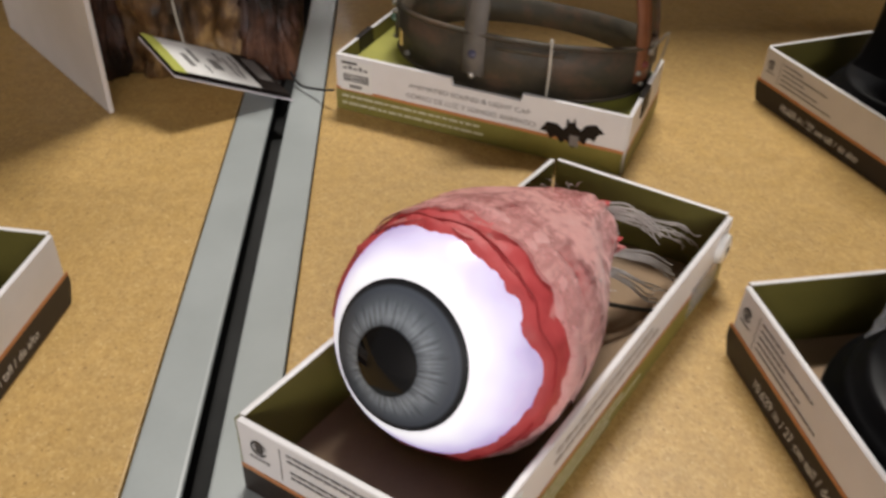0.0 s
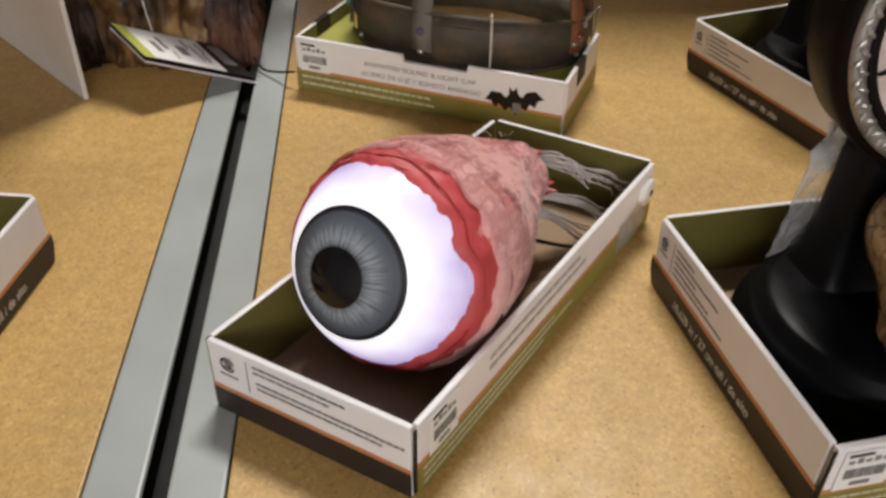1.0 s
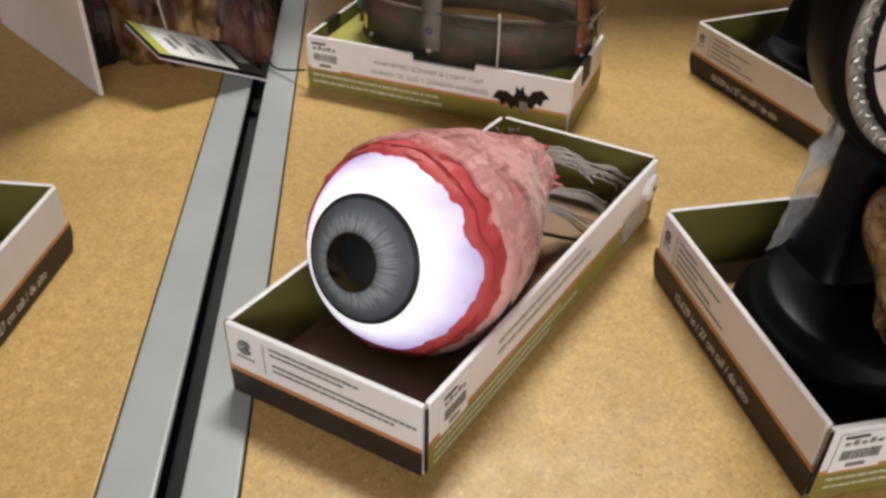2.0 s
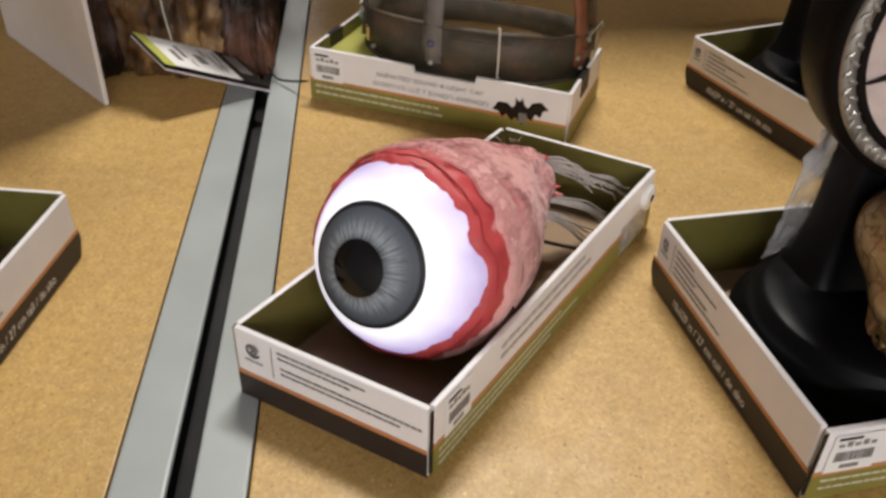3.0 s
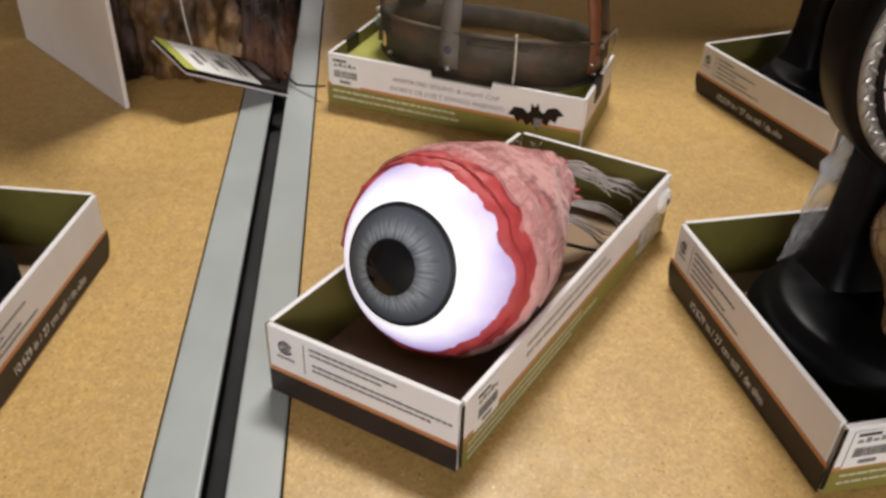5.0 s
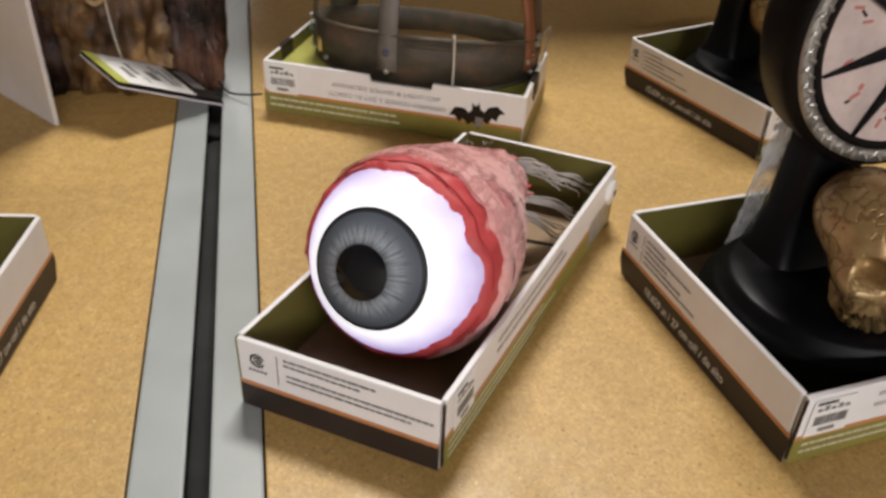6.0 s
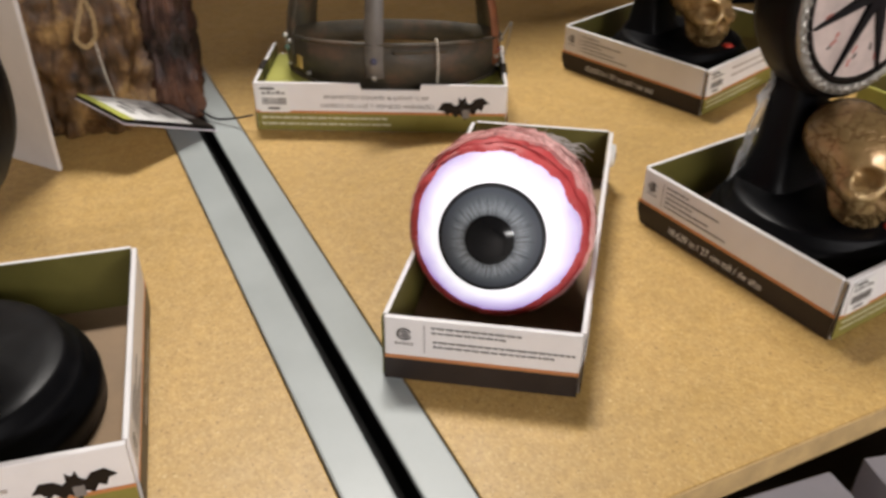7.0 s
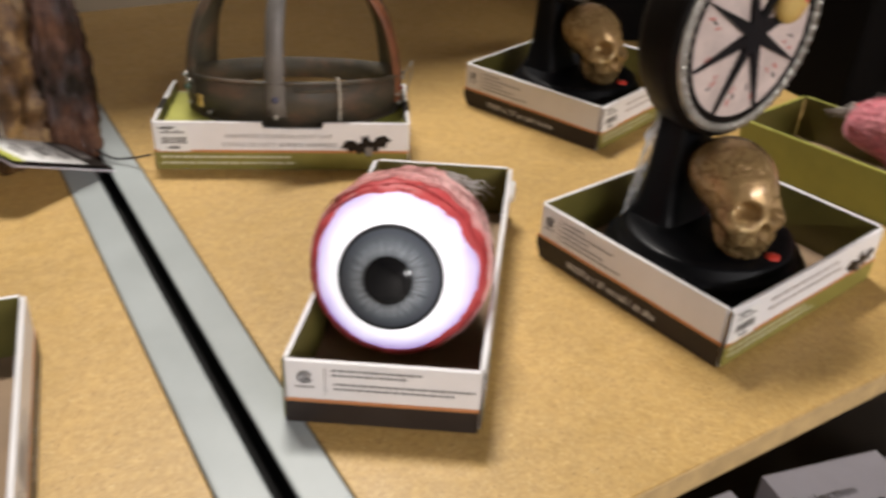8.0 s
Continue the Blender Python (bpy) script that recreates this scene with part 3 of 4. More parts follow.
def eyeball(m, label, body, net, veil):
    """The eye looks along -y, its cloth tail runs to +y."""
    eye = thing("eyeball_prop", m, label, "halloween prop", "eyeball props")
    R = 0.0468
    tilt = Matrix.Rotation(radians(-21.7), 4, "X")

    def dome(a0, a1, radius, name, material, edge=None, rows=24, turns=96, wobble=0.0, label="", crown=0.0):
        """A band of the ball between two angles from the line of sight; edge(angle) moves its front rim."""
        bm = bmesh.new()
        rings = []
        for n in range(rows + 1):
            ring = []
            for k in range(turns):
                th = 2 * math.pi * k / turns
                lo = a0 + (edge(th) if edge else 0)
                s = n / rows
                a = radians(lo + (a1 - lo) * s)
                d = Vector((math.sin(a) * math.cos(th), -math.cos(a), math.sin(a) * math.sin(th)))
                r = radius + wobble * noise.noise(d * 6) + wobble * 0.6 * noise.noise(d * 19) + crown * (1 - s) ** 2
                if edge:
                    r -= 0.0022 * max(0, 1 - n / 2.0)
                ring.append(bm.verts.new(d * r))
            rings.append(ring)
        for p, q in zip(rings, rings[1:]):
            for k in range(turns):
                bm.faces.new((p[k], p[(k + 1) % turns], q[(k + 1) % turns], q[k]))
        if a0 == 0:
            bmesh.ops.remove_doubles(bm, verts=bm.verts, dist=1e-5)
        bmesh.ops.recalc_face_normals(bm, faces=bm.faces)
        ob = part(name, bm, material, eye, label, True)
        ob.matrix_local = tilt
        return ob

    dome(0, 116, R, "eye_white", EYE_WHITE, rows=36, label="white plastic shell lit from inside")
    dome(0, 35.2, R + 0.0006, "iris", IRIS, rows=20, label="grey printed iris with a black rim", crown=0.0012)
    dome(0, 14.6, R + 0.0021, "pupil", PUPIL, rows=8, label="glossy black pupil")

    def ragged(th):
        wave = 2.2 * math.sin(3 * th + 0.7) + 2.4 * math.sin(5 * th + 1.9) + 1.5 * math.sin(9 * th + 0.4) + 3.0 * noise.noise(Vector((math.cos(th) * 5, math.sin(th) * 5, 1)))
        top = math.exp(-((th - 1.05) / 0.62) ** 2)
        return 0.8 * wave - 7.0 * top

    dome(66, 118, R + 0.0018, "eyelid", RED_SKIN, edge=ragged, wobble=0.0016, label="ragged red rubber eyelid")
    dome(83, 120, R + 0.0038, "gauze_edge", veil, edge=lambda th: 0.55 * ragged(th) + 3.0 * noise.noise(Vector((math.cos(th) * 9, math.sin(th) * 9, 4))), wobble=0.0012, label="thin pink gauze drawn over the eyelid")
    bm = bmesh.new()
    for k in range(96):
        a0, a1 = 2 * math.pi * k / 96, 2 * math.pi * (k + 1) / 96
        pair = []
        for th in (a0, a1):
            a = radians(73.5 + 0.85 * ragged(th) + 2.0 * noise.noise(Vector((math.cos(th) * 4, math.sin(th) * 4, 8))))
            pair.append(Vector((math.sin(a) * math.cos(th), -math.cos(a), math.sin(a) * math.sin(th))) * (R + 0.0021))
        rod(pair, 0.00045, 5, bm)
    part("lid_crease", bm, CREASE, eye, "darker red crease along the eyelid").matrix_local = tilt

    def fold(th, y):
        """How far the cloth stands out from its axis."""
        lean = noise.noise(Vector((math.cos(th) * 2.3, math.sin(th) * 2.3, y * 22)))
        crease = abs(noise.noise(Vector((math.cos(th) * 5.5, math.sin(th) * 5.5, y * 16 + 4))))
        return 0.0022 * lean + 0.0030 * crease

    stations = [(-0.012, 0.0478), (-0.004, 0.0500), (0.008, 0.0496), (0.020, 0.0476), (0.032, 0.0448), (0.044, 0.0412), (0.056, 0.0368), (0.068, 0.0318), (0.080, 0.0270), (0.090, 0.0232), (0.100, 0.0200), (0.108, 0.0145), (0.114, 0.006)]

    def sleeve(name, material, grow, start, stop, label, seed):
        bm, rings, turns = bmesh.new(), [], 90
        line = [s for s in spline([(0, y, r) for y, r in stations], 4)]
        line = [s for s in line if start <= s.y <= stop]
        for n, s in enumerate(line):
            ring = []
            for k in range(turns):
                th = 2 * math.pi * k / turns
                rim = 0.006 * noise.noise(Vector((th * 3, seed, 0))) if n == 0 else 0
                r = s.z + grow + fold(th + seed, s.y) * min(1, (s.y + 0.02) / 0.05)
                drop = -0.009 * max(0, s.y / 0.114) ** 1.3
                ring.append(bm.verts.new((r * math.cos(th), s.y + rim, r * math.sin(th) * (1 - 0.12 * max(0, s.y / 0.114)) + drop)))
            rings.append(ring)
        for p, q in zip(rings, rings[1:]):
            for k in range(turns):
                bm.faces.new((p[k], p[(k + 1) % turns], q[(k + 1) % turns], q[k]))
        bmesh.ops.recalc_face_normals(bm, faces=bm.faces)
        return part(name, bm, material, eye, label, True)

    sleeve("cloth_body", body, -0.0022, -0.004, 0.114, "pink gauze body that narrows to the tail", 0.0)
    sleeve("net_wrap", net, 0.0006, 0.002, 0.112, "pale torn netting", 0.0)
    rng = random.Random(11)
    bm = bmesh.new()
    for k in range(24):
        th, y = rng.uniform(0, 2 * math.pi), rng.choice((rng.uniform(0.03, 0.1), rng.uniform(0.08, 0.11)))
        r = np.interp(y, [s[0] for s in stations], [s[1] for s in stations]) + 0.001
        drop = -0.009 * (y / 0.114) ** 1.3
        p = Vector((r * math.cos(th), y, r * math.sin(th) + drop))
        out = Vector((math.cos(th), rng.uniform(-0.8, 1.4), math.sin(th))).normalized()
        q = p + out * rng.uniform(0.001, 0.0045) + Vector((rng.uniform(-1, 1), rng.uniform(-1, 1), rng.uniform(-1, 1))) * 0.003
        if p.z > -0.03 and q.z > -0.04:
            rod([p, (p + q) / 2 + Vector((0, 0, 0.001)), q], 0.00022, 4, bm, 0.5)
    tagged(part("loose_threads", bm, FRAY, eye, "fine pale frayed threads"), kind="stuff")
    for k in range(10):
        th = rng.uniform(-0.6, 1.9)
        y = rng.uniform(0.088, 0.104)
        p = Vector((0.017 * math.cos(th), y, 0.017 * math.sin(th) - 0.013))
        q = p + Vector((math.cos(th) * 0.006, rng.uniform(0.008, 0.020), math.sin(th) * 0.002 - 0.003))
        w = rng.uniform(0.004, 0.007)
        bm = plate([(-w, 0), (w, 0.001), (w * 0.7, 0.6), (w * 0.2, 1.0), (-w * 0.5, 0.75)], 0.0008)
        side = (q - p).cross(Vector((0, 0, 1))).normalized()
        up = side.cross((q - p).normalized())
        for v in bm.verts:
            v.co = p + side * v.co.x + (q - p) * v.co.y + up * (v.co.z + 0.002 * math.sin(v.co.y * 5))
        part("cloth_tatter", bm, RED_SKIN if k % 3 == 0 else body, eye, "torn strip of red cloth" if k % 3 == 0 else "")
    tails = [
        [(0.004, 0.098, -0.008), (0.010, 0.116, -0.006), (0.024, 0.134, -0.016), (0.034, 0.148, -0.024), (0.040, 0.158, -0.034)],
        [(0.000, 0.100, -0.004), (0.010, 0.116, -0.002), (0.020, 0.124, -0.006), (0.030, 0.132, -0.018)],
        [(0.008, 0.096, -0.018), (0.022, 0.112, -0.022), (0.032, 0.124, -0.030), (0.040, 0.132, -0.038)],
        [(0.012, 0.092, -0.022), (0.026, 0.104, -0.028), (0.036, 0.112, -0.038), (0.040, 0.124, -0.046)],
    ]
    for line in tails:
        bm = bmesh.new()
        base = spline(line, 8)
        for k in range(8):
            off = Vector((rng.uniform(-1, 1), rng.uniform(-1, 1), rng.uniform(-1, 1))) * 0.0015
            ph = rng.uniform(0, 6)
            rod([p + off * (0.6 + n * 0.09) + 0.0022 * (n / 20) * Vector((noise.noise(Vector((n * 0.16, ph, 0))), noise.noise(Vector((n * 0.16, ph, 5))), 0.6 * noise.noise(Vector((n * 0.16, ph, 9))))) for n, p in enumerate(base)], 0.00062, 5, bm, 0.6)
        tagged(part("tail_strand", bm, FRAY, eye, "grey frayed string tail"), kind="stuff")
    part("power_wire", rod(spline([(0.020, 0.080, -0.030), (0.034, 0.098, -0.040), (0.042, 0.116, -0.050), (0.040, 0.134, -0.056)], 8), 0.0011, 8), CORD, eye, "thin black wire")
    return eye


eyeball(pose(0.1030, 0.1555, 0.0550, 0, 0, -37.2), "glowing white eyeball with grey iris, red lid and gauze wrap", FLESH, NET, VEIL)
eyeball(pose(0.5700, 0.0860, 0.0550, 0, 0, 8.5), "pink cloth eyeball prop lying in an olive tray", PINK_CLOTH, PINK_NET, PINK_NET)

# ---- cap ----


def cap(m):
    """An open leather cap: a head band and straps that rise to a crown plate."""
    hat = thing("leather_cap", m, "worn brown leather strap cap with rivets on a card tray", "cap")
    A, B, H = 0.0870, 0.0615, 0.039

    def band(th, z, out=0.0):
        tall = 0.72 - 0.28 * math.sin(th)
        flare = 1.0 + 0.02 * z
        return Vector(((A * flare + out) * math.cos(th), (B * flare + out) * math.sin(th), 0.001 + H * z * tall))

    def hoop(z0, z1, out, thick, name, material, label):
        bm, rings, turns = bmesh.new(), [], 120
        for k in range(turns):
            th = 2 * math.pi * k / turns
            w = 0.0008 * noise.noise(Vector((th * 4, z0, 2)))
            rings.append([bm.verts.new(p) for p in (band(th, z0, out + w), band(th, (z0 + z1) / 2, out + w + thick * 0.5), band(th, z1, out + w), band(th, z1, out - thick + w), band(th, z0, out - thick + w))])
        for a, b in zip(rings, rings[1:] + rings[:1]):
            for k in range(5):
                bm.faces.new((a[k], b[k], b[(k + 1) % 5], a[(k + 1) % 5]))
        bmesh.ops.recalc_face_normals(bm, faces=bm.faces)
        return part(name, bm, material, hat, label, True)

    hoop(0.0, 1.0, 0.0, 0.003, "head_band", LEATHER, "dark worn leather head band")
    hoop(0.94, 1.02, 0.0007, 0.0024, "top_piping", LEATHER, "")
    hoop(-0.01, 0.07, 0.0010, 0.003, "bottom_piping", LEATHER, "")

    def strap(name, deg, width, material, label, z0=0.3, high=0.098):
        th = radians(deg)
        foot = band(th, z0, 0.0022)
        line = []
        for k in range(15):
            s = k / 14
            a = s * math.pi / 2
            line.append(Vector((foot.x * math.cos(a) ** 0.45 if k < 14 else 0, foot.y * math.cos(a) ** 0.45 if k < 14 else 0, foot.z + high * math.sin(a))))
        bm = bmesh.new()
        across = Vector((-math.sin(th) * A, math.cos(th) * B, 0)).normalized()
        rings = []
        for n, p in enumerate(line):
            along = (line[min(n + 1, 14)] - line[max(n - 1, 0)]).normalized()
            out = along.cross(across).normalized()
            if out.dot(Vector((math.cos(th), math.sin(th), 0.6))) < 0:
                out = -out
            w = width * (1 - 0.15 * n / 14) * (1 + 0.05 * noise.noise(Vector((n * 0.7, deg, 0))))
            rings.append([bm.verts.new(p + across * w / 2 + out * 0.0004), bm.verts.new(p + out * 0.0016), bm.verts.new(p - across * w / 2 + out * 0.0004), bm.verts.new(p - across * w / 2 - out * 0.0016), bm.verts.new(p + across * w / 2 - out * 0.0016)])
        for a, b in zip(rings, rings[1:]):
            for k in range(5):
                bm.faces.new((a[k], b[k], b[(k + 1) % 5], a[(k + 1) % 5]))
        bm.faces.new(rings[0])
        bm.faces.new(rings[-1])
        bmesh.ops.recalc_face_normals(bm, faces=bm.faces)
        return part(name, bm, material, hat, label, True)

    strap("front_strap", 262, 0.015, GREY_STRAP, "grey worn leather strap")
    strap("side_strap", 200, 0.016, LEATHER, "dark leather strap")
    strap("side_strap", 342, 0.013, TAN_LEATHER, "reddish tan leather strap")
    strap("back_strap", 152, 0.026, LEATHER, "broad dark leather strap")
    strap("back_strap", 27, 0.026, LEATHER, "broad dark leather strap")
    top = Vector((0, 0, 0.001 + H * 0.3 + 0.098))
    part("crown_plate", lathe([(0, 0.004), (0.012, 0.003), (0.017, 0.0), (0.016, -0.003)], 32, Matrix.Translation(top)), GREY_STRAP, hat, "round plate where the straps meet", True)

    def stud(deg, z, r, material, label, name="rivet", out=0.0035):
        th = radians(deg)
        p = band(th, z, out)
        n = Vector((math.cos(th) / A, math.sin(th) / B, 0)).normalized()
        turn = n.to_track_quat("Z", "Y").to_matrix().to_4x4()
        part(name, lathe([(0, r * 0.8), (r * 0.55, r * 0.62), (r * 0.9, r * 0.2), (r, 0), (r, -0.002)], 16, Matrix.Translation(p) @ turn), material, hat, label, True)

    stud(262, 0.30, 0.0024, SILVER, "dark metal rivet")
    stud(262, 0.66, 0.0028, BLUE_LED, "small unlit blue light", "light")
    stud(342, 0.66, 0.0026, RED_LED, "small unlit red light", "light")
    stud(200, 0.66, 0.0030, GREEN_LED, "small unlit green light", "light")
    for deg, z in ((342, 0.25), (338, 0.5), (200, 0.25), (204, 0.85), (196, 0.95), (346, 0.9), (222, 0.2)):
        stud(deg, z, 0.0019, SILVER, "dark metal rivet")
    part("brass_patch", block(-0.0035, -0.0012, -0.005, 0.0035, 0.0006, 0.005, 0.0004), AMBER, hat, "small yellow brass patch").matrix_local = Matrix.Translation(band(radians(214), 0.42, 0.0022)) @ Matrix.Rotation(radians(214 + 90), 4, "Z")
    slit = [band(radians(d), 0.86, 0.0026) for d in range(272, 302, 3)]
    part("buckle_bar", rod(slit, 0.0016, 6), LEATHER, hat, "slim dull metal bar")
    tie = [band(radians(293), 1.0, -0.002), band(radians(293), 1.1, 0.004), band(radians(293), 0.5, 0.008), band(radians(293), -0.1, 0.004)]
    part("plastic_tie", rod(spline(tie, 6), 0.0008, 6), STRING, hat, "clear plastic tie")
    loop = [band(radians(344), 0.9, 0.003), band(radians(348), 1.25, 0.007), band(radians(350), 1.35, 0.009), band(radians(351), 0.9, 0.008), band(radians(350), 0.45, 0.006)]
    part("wire_loop", rod(spline(loop, 6), 0.0007, 6), SILVER, hat, "thin wire loop")
    return hat


BLUE_LED = worn("blue_lens", (0.10, 0.10, 0.16), 0.2)
RED_LED = worn("red_lens", (0.20, 0.06, 0.05), 0.2)
GREEN_LED = worn("green_lens", (0.08, 0.14, 0.10), 0.2)
cap(pose(0.1668, 0.4568, 0.0302, 0, 0, -25.7))

# ---- clocks ----


def skull_mesh(m):
    """A small skull, as one closed shape; it faces -y, its chin at z = 0."""
    def blob(p, c, r):
        q = Vector(((p.x - c[0]) / r[0], (p.y - c[1]) / r[1], (p.z - c[2]) / r[2]))
        return (q.length - 1) * min(r)

    def inside(p):
        x = abs(p.x)
        shapes = [blob(p, (0, 0.006, 0.046), (0.0255, 0.031, 0.0245)), blob(p, (0, -0.014, 0.030), (0.0190, 0.0180, 0.020)), blob(p, (0, -0.0145, 0.011), (0.0160, 0.0175, 0.0125)), blob(Vector((x, p.y, p.z)), (0.0150, -0.0215, 0.0275), (0.0055, 0.0075, 0.0045))]
        total = sum(math.exp(-260 * s) for s in shapes)
        d = -math.log(max(total, 1e-12)) / 260
        q = Vector((x, p.y, p.z))
        for c, r in (((0.0092, -0.0285, 0.0360), (0.0068, 0.0130, 0.0064)), ((0, -0.0345, 0.0240), (0.0040, 0.0120, 0.0060)), ((0.0225, -0.012, 0.0185), (0.0085, 0.012, 0.0065)), ((0, -0.035, 0.0125), (0.0150, 0.0130, 0.0013))):
            d = max(d, -blob(q, c, r))
        d += 0.0011 * math.sin(x * 1700) * (1 if p.z < 0.020 and p.y < -0.01 else 0)
        return d < 0

    bm, rings, rows, turns, centre = bmesh.new(), [], 66, 100, Vector((0, -0.004, 0.032))
    for n in range(rows + 1):
        a, ring = math.pi * n / rows, []
        for k in range(turns):
            th = 2 * math.pi * k / turns
            d = Vector((math.sin(a) * math.cos(th), math.sin(a) * math.sin(th), math.cos(a)))
            lo, step = 0.006, 0.0035
            while inside(centre + d * (lo + step)) and lo < 0.06:
                lo += step
            hi = lo + step
            for _ in range(7):
                mid = (lo + hi) / 2
                lo, hi = (mid, hi) if inside(centre + d * mid) else (lo, mid)
            ring.append(bm.verts.new(centre + d * lo))
        rings.append(ring)
    for p, q in zip(rings, rings[1:]):
        for k in range(turns):
            bm.faces.new((p[k], p[(k + 1) % turns], q[(k + 1) % turns], q[k]))
    bmesh.ops.remove_doubles(bm, verts=bm.verts, dist=1e-5)
    bmesh.ops.recalc_face_normals(bm, faces=bm.faces)
    bmesh.ops.transform(bm, matrix=m, verts=bm.verts)
    return bm


def clock(m, label, hub, turn):
    """Its dial looks along -y; the base disc is centred on the origin."""
    c = thing("skull_clock", m, label, "clock", "skull clocks")
    part("base", lathe([(0, 0.034), (0.044, 0.034), (0.052, 0.0335), (0.0545, 0.032), (0.0555, 0.027), (0.0585, 0.0255), (0.0610, 0.023), (0.0615, 0.018), (0.0655, 0.016), (0.0665, 0.012), (0.0665, 0.002), (0.064, 0.0), (0, 0.0)], 96), BLACK_CLOCK, c, "stepped round black base", True)
    sections = [(0.0335, 0.050, 0.040), (0.040, 0.044, 0.034), (0.060, 0.038, 0.028), (0.095, 0.034, 0.026), (0.125, 0.034, 0.026)]
    bm, rings = bmesh.new(), []
    for z, w, d in sections:
        ring = []
        for k in range(24):
            th = 2 * math.pi * k / 24
            cx, sy = math.cos(th), math.sin(th)
            ring.append(bm.verts.new((math.copysign(abs(cx) ** 0.5, cx) * w / 2 - 0.004, math.copysign(abs(sy) ** 0.5, sy) * d / 2 + 0.030, z)))
        rings.append(ring)
    for p, q in zip(rings, rings[1:]):
        for k in range(24):
            bm.faces.new((p[k], p[(k + 1) % 24], q[(k + 1) % 24], q[k]))
    part("column", bm, BLACK_CLOCK, c, "square black column", True)
    head = Matrix.Translation(hub) @ Matrix.Rotation(radians(turn), 4, "Z") @ Matrix.Rotation(radians(90), 4, "X")
    R = 0.0620
    part("drum", lathe([(0, -0.036), (R * 0.80, -0.036), (R * 0.96, -0.032), (R * 1.04, -0.024), (R * 1.06, -0.006), (R * 1.05, 0.0), (R * 0.97, 0.002), (R * 0.80, 0.0015), (0, 0.001)], 96, head), DRUM, c, "dark brown drum housing", True)
    part("bezel", lathe([(R * 1.0, 0.001), (R * 0.995, 0.0030), (R * 0.945, 0.0036), (R * 0.90, 0.0030), (R * 0.895, 0.001)], 96, head), SILVER, c, "aged silver bezel with a braided pattern", True)
    bm = bmesh.new()
    for k in range(96):
        th = 2 * math.pi * k / 96
        r = R * (0.946 + 0.018 * (1 if k % 2 else -1))
        bmesh.ops.create_icosphere(bm, subdivisions=1, radius=0.0019, matrix=head @ Matrix.Translation((r * math.cos(th), r * math.sin(th), 0.0036)) @ Matrix.Rotation(th + 0.7 * (1 if k % 2 else -1), 4, "Z") @ Matrix.Diagonal((1.5, 0.7, 0.6, 1)))
    tagged(part("braid", bm, SILVER, c, "raised silver braid round the dial"), kind="stuff")
    part("dial_rim", lathe([(R * 0.895, 0.0012), (R * 0.89, 0.0034), (R * 0.83, 0.0026), (R * 0.825, 0.0012)], 96, head), DRUM, c, "dark inner rim", True)
    dial = part("dial", lathe([(0, 0.0022), (R * 0.835, 0.0022), (R * 0.835, 0.0012)], 64, head), DIAL, c, "aged cream dial")
    rng = random.Random(5)
    for k in range(12):
        th = radians(30 * k + 15)
        for j in range(3):
            r = R * (0.56 + 0.065 * j)
            a = th + 0.10 * rng.uniform(-1, 1)
            w, h = rng.uniform(0.0010, 0.0026), rng.uniform(0.0006, 0.0011)
            bar = block(-w, -h, 0, w, h, 0.0003)
            bmesh.ops.transform(bar, matrix=head @ Matrix.Translation((r * math.cos(a), r * math.sin(a), 0.0022)) @ Matrix.Rotation(a + rng.uniform(-0.5, 0.5), 4, "Z"), verts=bar.verts)
            part("dial_mark", bar, DIAL_RED if (k + j) % 3 else BLACK_INK, dial)
    star = []
    for k in range(8):
        a = radians(45 * k + 18)
        star += [(R * 0.84 * math.cos(a), R * 0.84 * math.sin(a)), (R * 0.15 * math.cos(a + math.pi / 8), R * 0.15 * math.sin(a + math.pi / 8))]
    part("star_plate", plate(star, 0.0026, head @ Matrix.Translation((0, 0, 0.0024))), BLACK_CLOCK, c, "black eight-pointed star over the dial")
    bm = bmesh.new()
    bmesh.ops.create_uvsphere(bm, u_segments=20, v_segments=12, radius=0.0125, matrix=head @ Matrix.Translation((0.025, 0.017, 0.006)) @ Matrix.Diagonal((1, 1.1, 0.6, 1)))
    gem = part("amber_cabochon", bm, AMBER, c, "domed amber cabochon", True)
    part("cabochon_spot", lathe([(0, 0.0006), (0.003, 0.0)], 14, head @ Matrix.Translation((0.0280, 0.0200, 0.0131))), RED_BUTTON, gem)
    part("skull", skull_mesh(Matrix.Translation((-0.008, -0.017, 0.0340)) @ Matrix.Rotation(radians(-16), 4, "Z") @ Matrix.Scale(0.95, 4)), GOLD, c, "antique gold skull ornament", True)
    part("button", lathe([(0, 0.0034), (0.0038, 0.0032), (0.0046, 0.0022), (0.0046, 0.0)], 20, Matrix.Translation((0.0010, -0.0475, 0.0325))), RED_BUTTON, c, "small red push button", True)
    return c


HEAD, HEAD_TURN = Vector((0.0070, 0.0075, 0.1600)), -3.0
clock_d = clock(pose(0.3200, 0.1300, 0.0026, 0, 0, 6.5), "black clock with round dial and gold skull near the edge", HEAD, HEAD_TURN)
clock_e = copy_thing(clock_d, pose(0.4325, 0.4075, 0.0026, 0, 0, 18.5))
tagged(clock_e, "black clock with round dial and gold skull deep on shelf")
clock(pose(-0.1755, 0.1790, 0.0026, 0, 0, 22.0), "black clock with round dial beside the steel joint", Vector((0.0030, 0.0180, HEAD.z)), -66.0)


